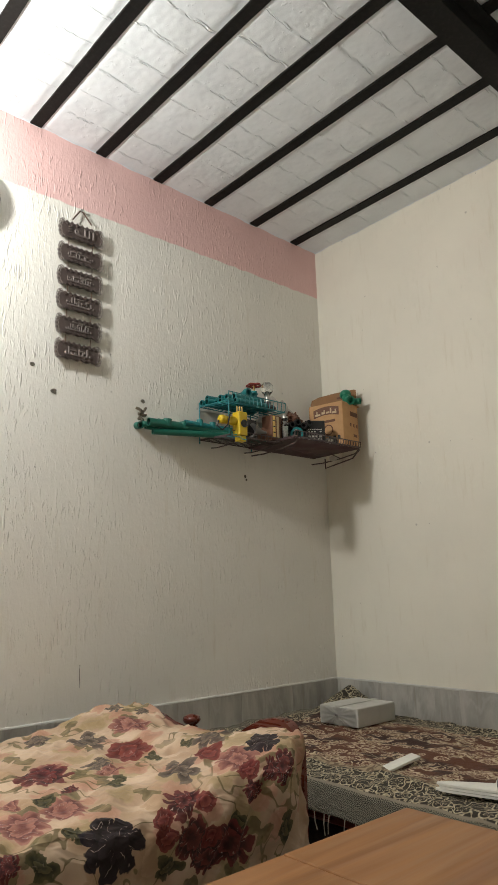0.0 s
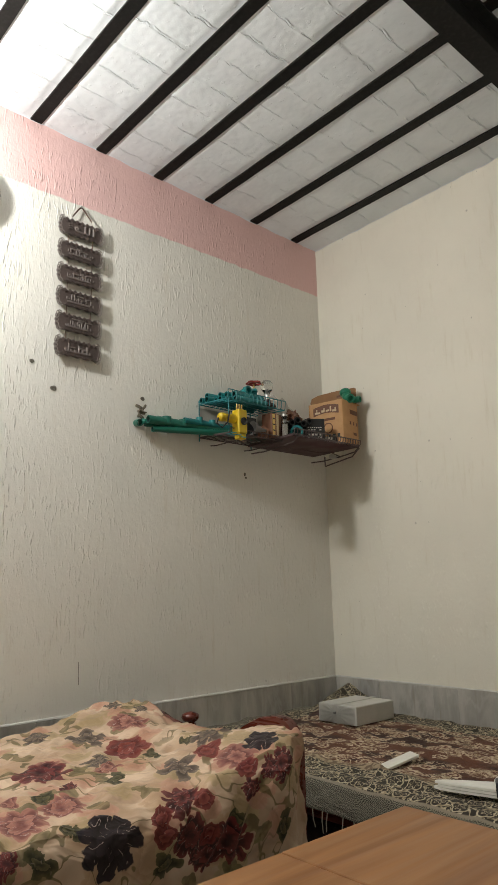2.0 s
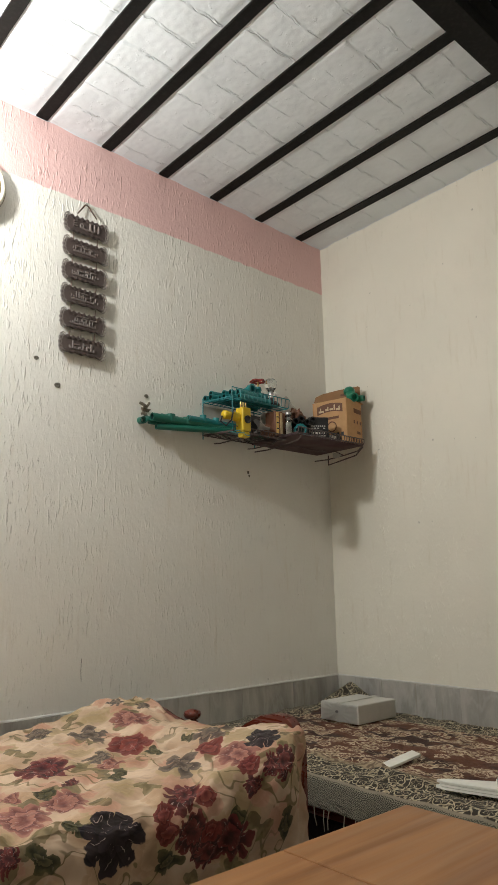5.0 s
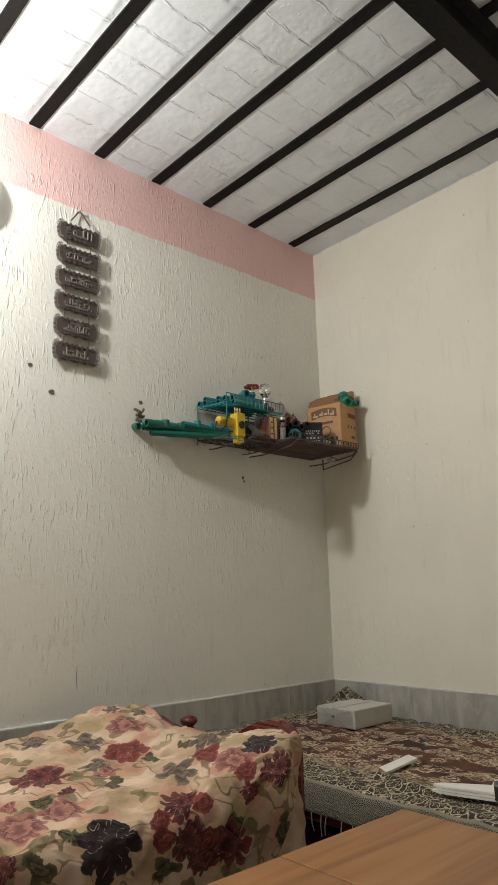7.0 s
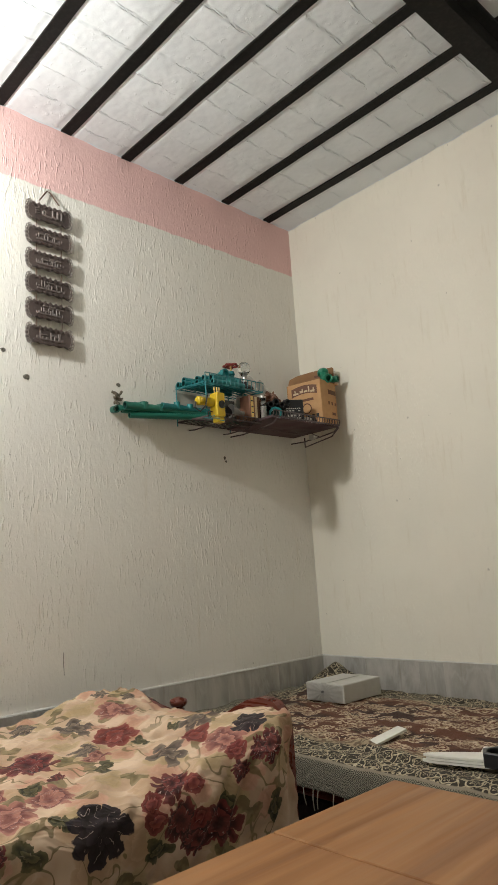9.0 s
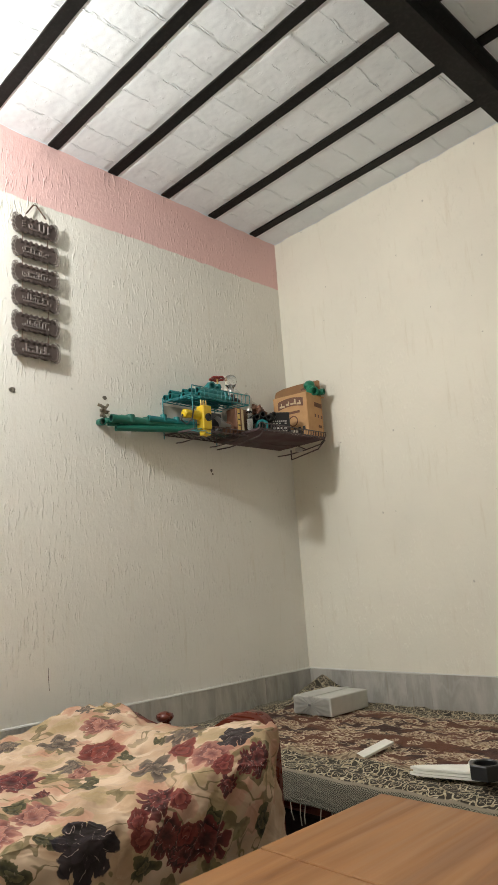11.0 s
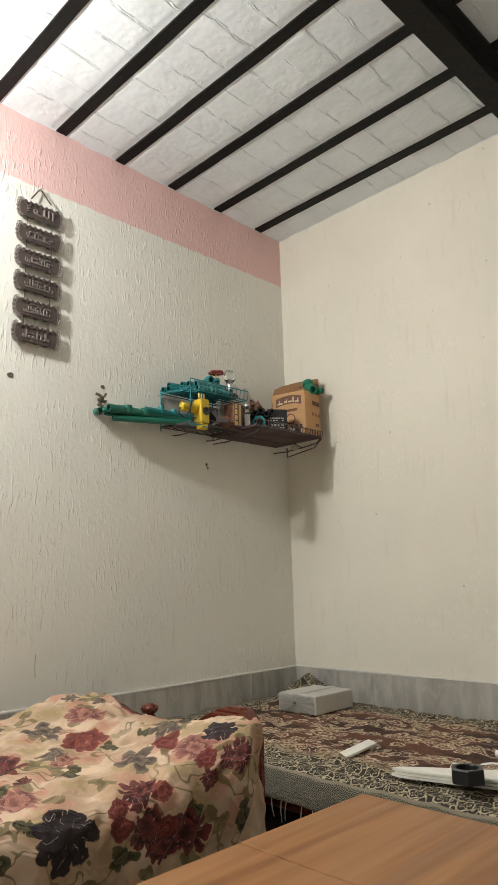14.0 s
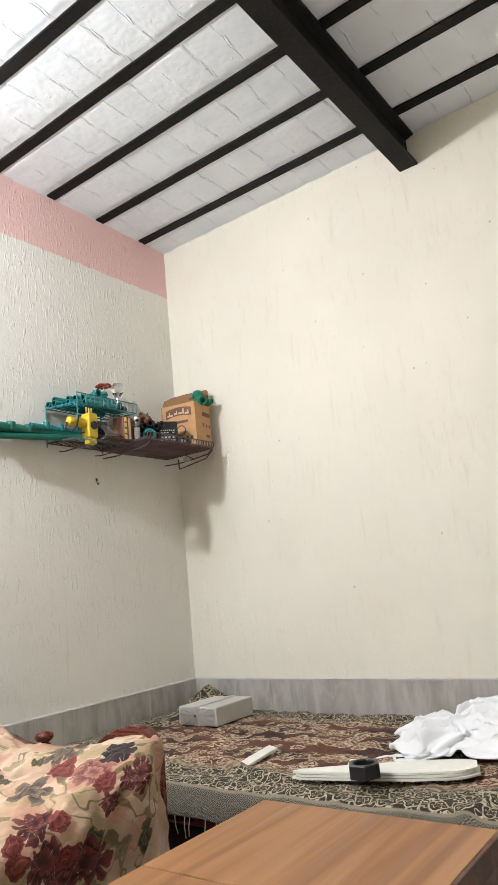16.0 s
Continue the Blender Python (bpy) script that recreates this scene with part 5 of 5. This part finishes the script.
def carton():
    """The open cardboard carton in the corner; its brand print is only plain shapes."""
    z = RACK_Z + 0.006
    x0, x1, y0, y1, top = 0.099, 0.312, -0.212, -0.045, z + 0.246
    p = thing("cardboard_box", (0.2, -0.15, z), "brown cardboard carton with a dark printed label, flaps open", "box")
    t = 0.004
    first = set(bpy.data.objects)
    part("floor_panel", block(x0, y0, z, x1, y1, z + t), "card", p)
    part("side_panel", block(x1 - t, y0, z, x1, y1, top, 0.001, 1), "card", p)
    part("side_panel", block(x0, y0, z, x0 + t, y1, top, 0.001, 1), "card", p)
    front = part("side_panel", block(x0 + t, y0, z, x1 - t, y0 + t, top, 0.001, 1), "card", p)
    part("side_panel", block(x0 + t, y1 - t, z, x1 - t, y1, top, 0.001, 1), "card", p)
    bm = bmesh.new()
    rim = [(x0 - 0.090, 0.058), (x0 - 0.078, 0.086), (x0 - 0.03, 0.098), (x0 + 0.07, 0.102), (x1 - 0.01, 0.100), (x1, 0.094)]
    for y in (y1 - 0.004, y1 - 0.001):
        bm.faces.new([bm.verts.new((a, y, top + b)) for a, b in [(x1, -0.002), (x0 - 0.06, -0.002)] + rim])
    bm.verts.ensure_lookup_table()
    for k in range(8):
        q = (k + 1) % 8
        bm.faces.new((bm.verts[k], bm.verts[q], bm.verts[8 + q], bm.verts[8 + k]))
    part("flap", bm, "card_inner", p, "raised back flap, darker inside")
    part("print_bar", block(x0 + 0.09, y1 - 0.0056, top + 0.062, x0 + 0.15, y1 - 0.0042, top + 0.074), "card_dark", p)
    # print on the two faces that show
    yf = y0 - 0.0008
    bm = bmesh.new()
    n = 16
    rim = [(x0 + 0.03 + 0.16 * k / n, top - 0.075 + 0.012 * math.sin(math.pi * k / n)) for k in range(n + 1)] + [(x0 + 0.19 - 0.16 * k / n, top - 0.028 + 0.012 * math.sin(math.pi * k / n)) for k in range(n + 1)]
    front_ring = [bm.verts.new((a, yf - 0.0006, b)) for a, b in rim]
    back_ring = [bm.verts.new((a, yf, b)) for a, b in rim]
    bm.faces.new(front_ring), bm.faces.new(back_ring)
    for k in range(len(rim)):
        q = (k + 1) % len(rim)
        bm.faces.new((front_ring[k], front_ring[q], back_ring[q], back_ring[k]))
    part("label_shape", bm, "card_dark", p, "dark printed arched patch")
    bm = bmesh.new()
    for k, (a, w, h) in enumerate(((0.040, 0.034, 0.010), (0.050, 0.006, 0.026), (0.082, 0.020, 0.012), (0.096, 0.007, 0.022), (0.110, 0.022, 0.010), (0.136, 0.009, 0.030), (0.150, 0.026, 0.011), (0.166, 0.008, 0.024))):
        lift = 0.012 * math.sin(math.pi * (a - 0.03 + w / 2) / 0.16)
        block(x0 + a, yf - 0.0014, top - 0.068 + lift, x0 + a + w, yf - 0.0007, top - 0.068 + h + lift, 0.0002, 1, bm)
    part("letter_bars", bm, "card_cream", p, "cream letter shapes")
    part("print_bar", block(x0 + 0.07, yf - 0.0006, top - 0.108, x0 + 0.165, yf, top - 0.094), "card_dark", p)
    part("print_ring", lathe([(0.03, 0), (0.03, 0.0008), (0.024, 0.0008), (0.024, 0)], (x0 + 0.12, yf, top - 0.15), (0, -1, 0), 24), "card_dark", p)
    for k in range(3):
        part("print_bar", block(x0 + 0.12 + 0.028 * k, yf - 0.0006, top - 0.205, x0 + 0.136 + 0.028 * k, yf, top - 0.187), "black", p)
    xf = x1 + 0.0002
    part("label_shape", block(xf, y0 + 0.08, top - 0.07, xf + 0.0008, y0 + 0.16, top - 0.045), "card_dark", p)
    for k in range(3):
        part("print_mark", block(xf, y0 + 0.075 + 0.034 * k, top - 0.13, xf + 0.0008, y0 + 0.088 + 0.034 * k, top - 0.112), "card_dark", p)
    part("print_mark", block(xf, y0 + 0.11, top - 0.185, xf + 0.0008, y0 + 0.145, top - 0.17), "card_dark", p)
    for k in range(4):
        part("print_mark", block(xf, y0 + 0.06 + 0.03 * k, top - 0.235, xf + 0.0008, y0 + 0.074 + 0.03 * k, top - 0.215), "card_dark", p)
    # the whole carton stands askew in the corner
    swing = Matrix.Translation((0.052, 0.030, 0)) @ about((x1, y0, z), 11)
    for ob in [o for o in bpy.data.objects if o not in first]:
        ob.data.transform(ob.matrix_world.inverted() @ swing @ ob.matrix_world) if ob.data else None
    e = (0.27, -0.15, top)
    q = thing("pipe_elbow", e, "green plastic elbow fittings lying on the carton", "fitting")
    part("body", tube([(0.272, -0.165, top + 0.012), (0.258, -0.160, top + 0.030), (0.246, -0.150, top + 0.052), (0.240, -0.146, top + 0.066)], 0.024, 14), "green_bright", q)
    part("collar", lathe([(0, -0.006), (0.022, -0.006), (0.031, 0.0), (0.032, 0.018), (0.024, 0.03), (0, 0.032)], (0.243, -0.148, top + 0.052), (-0.25, 0.1, 1)), "green_bright", q, smooth=True)
    part("collar", pipe((0.262, -0.16, top + 0.020), (0.298, -0.172, top + 0.014), 0.025, 0.008), "green_bright", q)
    part("tee", pipe((0.275, -0.12, top + 0.018), (0.312, -0.11, top + 0.016), 0.018, 0.005), "green_bright", q)
    part("rest", block(0.19, -0.165, top - 0.005, 0.275, -0.07, top - 0.002), "card", q)
    q.location += Vector((0.042, 0.024, 0.0))


carton()


# ---- on the low bed ----
def gift_box():
    z = 0.389
    at = Vector((0.42, -0.36, z))
    p = thing("gift_box", at, "silver-white wrapped gift box with a ribbon bow", "box")
    spin = about(at, 0)
    part("box", turned(block(0.305, -0.475, z, 0.535, -0.20, z + 0.082, 0.005), spin), "giftwrap", p)
    part("ribbon", turned(block(0.405, -0.4785, z + 0.001, 0.435, -0.4765, z + 0.083), spin), "giftwrap", p)
    part("ribbon", turned(block(0.405, -0.4785, z + 0.0835, 0.435, -0.20, z + 0.0855), spin), "giftwrap", p)
    # the wrapping is drawn together in pleats that run from the knot to the edges of the front
    bm = bmesh.new()
    c = bm.verts.new((0.42, -0.486, z + 0.046))
    ring = []
    for k in range(44):
        a = 2 * math.pi * k / 44
        reach = min(0.108 / max(1e-6, abs(math.cos(a))), 0.037 / max(1e-6, abs(math.sin(a))))
        reach *= 1 - 0.08 * random.Random(k).random()
        ring.append(bm.verts.new((0.42 + reach * math.cos(a), -0.478 - (0.0028 if k % 2 else 0.0), z + 0.041 + reach * math.sin(a))))
    for k in range(44):
        bm.faces.new((c, ring[k], ring[(k + 1) % 44]))
    bmesh.ops.solidify(bm, geom=bm.faces[:], thickness=0.0012)
    part("bow", bm, "giftwrap", p, "wrapping gathered in pleats")
    part("knot", block(0.414, -0.496, z + 0.043, 0.426, -0.486, z + 0.053, 0.003), "grey", p)


gift_box()


def foam_strip():
    z = 0.392
    bm = bmesh.new()
    rows = []
    for i in range(13):
        s = i / 12
        x, y = 1.078 - 0.006 * s, -0.985 + 0.185 * s
        h = z - 0.002 + 0.012 * s
        rows.append([bm.verts.new(q) for q in ((x - 0.02, y, h + 0.006), (x + 0.02, y - 0.005, h + 0.001), (x + 0.02, y - 0.005, h + 0.009), (x - 0.02, y, h + 0.014))])
    for a, b in zip(rows, rows[1:]):
        for k in range(4):
            bm.faces.new((a[k], a[(k + 1) % 4], b[(k + 1) % 4], b[k]))
    bm.faces.new(rows[0]), bm.faces.new(rows[-1])
    put("foam_strip", bm, "foam", "short bent strip of white foam on the bedcover", "foam strip")


foam_strip()


def blade(z, shift, length, width, name, label):
    """A long flat white sheet of foam with a rounded, tapering end."""
    bm = bmesh.new()
    n = 24
    a = Vector((1.335 + shift, -1.075 + 0.2 * shift, z))
    d = Vector((0.94, 0.33, 0)).normalized()
    s = Vector((-d.y, d.x, 0))
    rows = []
    for i in range(n + 1):
        t = i / n
        half = width * (0.16 + 0.84 * min(1, t * 1.5) ** 0.75) * (1 - 0.45 * max(0, (t - 0.86) / 0.14) ** 2)
        if t < 0.05:
            half *= 0.45 + 0.55 * math.sqrt(t / 0.05)
        c = a + d * length * t + s * 0.035 * t
        lift = 0.012 * max(0, t - 0.8) ** 2 * 25 * 0.2
        rows.append([bm.verts.new(c + s * o * half + Vector((0, 0, h + lift))) for o, h in ((-1, 0), (1, 0), (1, 0.006), (-1, 0.006))])
    for p, q in zip(rows, rows[1:]):
        for k in range(4):
            bm.faces.new((p[k], p[(k + 1) % 4], q[(k + 1) % 4], q[k]))
    bm.faces.new(rows[0]), bm.faces.new(rows[-1])
    bmesh.ops.bevel(bm, geom=[e for e in bm.edges if e.calc_face_angle(0) > 1.2], offset=0.0012, segments=1, affect="EDGES")
    return put(name, bm, "foam", label, "foam sheet", group="stacked foam sheets")


blade(0.398, 0.0, 0.56, 0.075, "foam_sheet", "long tapered white foam sheet lying on the bedcover")
blade(0.406, 0.012, 0.53, 0.070, "foam_sheet", "long tapered white foam sheet on top of another")
blade(0.414, 0.004, 0.55, 0.066, "foam_sheet", "long tapered white foam sheet, top of the stack")


def black_cup():
    c = (1.59, -1.075, 0.4215)
    p = thing("hexagonal_cap", c, "black hexagonal plastic cap with a round recess", "cap")
    bm = bmesh.new()
    hexa = lambda r, h, off=0.0: [bm.verts.new((c[0] + r * math.cos(math.pi * k / 12 + off), c[1] + r * math.sin(math.pi * k / 12 + off), c[2] + h)) for k in range(24)]

    def six(r, h):
        ring = []
        for k in range(24):
            a = math.pi * k / 12
            f = math.cos(math.pi / 6) / math.cos((a % (math.pi / 3)) - math.pi / 6)
            ring.append(bm.verts.new((c[0] + r * f * math.cos(a), c[1] + r * f * math.sin(a), c[2] + h)))
        return ring
    rings = [six(0.048, 0), six(0.05, 0.004), six(0.05, 0.037), six(0.047, 0.04), hexa(0.034, 0.04), hexa(0.032, 0.037), hexa(0.031, 0.014)]
    for a, b in zip(rings, rings[1:]):
        for k in range(24):
            bm.faces.new((a[k], a[(k + 1) % 24], b[(k + 1) % 24], b[k]))
    bm.faces.new(rings[0]), bm.faces.new(rings[-1])
    part("body", bm, "black", p)
    q = thing("white_block", (1.505, -0.945, 0.393), "small white foam block beside the stacked sheets", "block")
    part("body", turned(block(1.47, -0.975, 0.391, 1.54, -0.925, 0.43, 0.008), about((1.505, -0.95, 0.41), 20)), "foam", q)


black_cup()


def white_heap():
    """A crumpled heap of white cotton: a folded sheet shape with ridges."""
    def place(i, j):
        a, b = i * 2 - 1, j * 2 - 1
        x = 1.845 + 0.38 * a + 0.09 * ripple(a, b, 2.1, 3) + 0.05 * ripple(a, b, 4.5, 6)
        y = -0.53 + 0.24 * b - 0.05 * max(0, a) + 0.10 * ripple(a, b, 1.9, 8) + 0.05 * ripple(a, b, 5.1, 7)
        r = math.sqrt(a * a * 0.9 + b * b * 0.9)
        out = 1 + 0.28 * ripple(math.atan2(b, a), 0.0, 1.6, 5)
        h = 0.085 * max(0.0, 1 - (r / out) ** 2) * (0.75 + 0.5 * math.exp(-((a - 0.05) / 0.35) ** 2 - ((b - 0.35) / 0.4) ** 2))
        ridge = (0.45 - abs(ripple(a + 0.5 * b, b - 0.3 * a, 3.0, 1))) * 0.09 + (0.4 - abs(ripple(a - b, a * 0.6 + b, 4.7, 2))) * 0.04 + (0.3 - abs(ripple(a, b, 8.0, 3))) * 0.006 + 0.004 * ripple(a, b, 11, 4)
        edge = ease(r, 1.25, 0.55)
        return Vector((x, y, 0.398 - 0.014 * (1 - edge) + h + ridge * (0.08 + 0.92 * edge) + 0.004 * edge * ripple(a * 1.3 + b, b, 14, 9)))
    sheet("white_cloth", 150, 130, place, lambda i, j: (0.8 * i, 0.6 * j), "white_cloth", 0.004,
          label="crumpled heap of white cotton cloth on the bedcover", category="cloth")


white_heap()
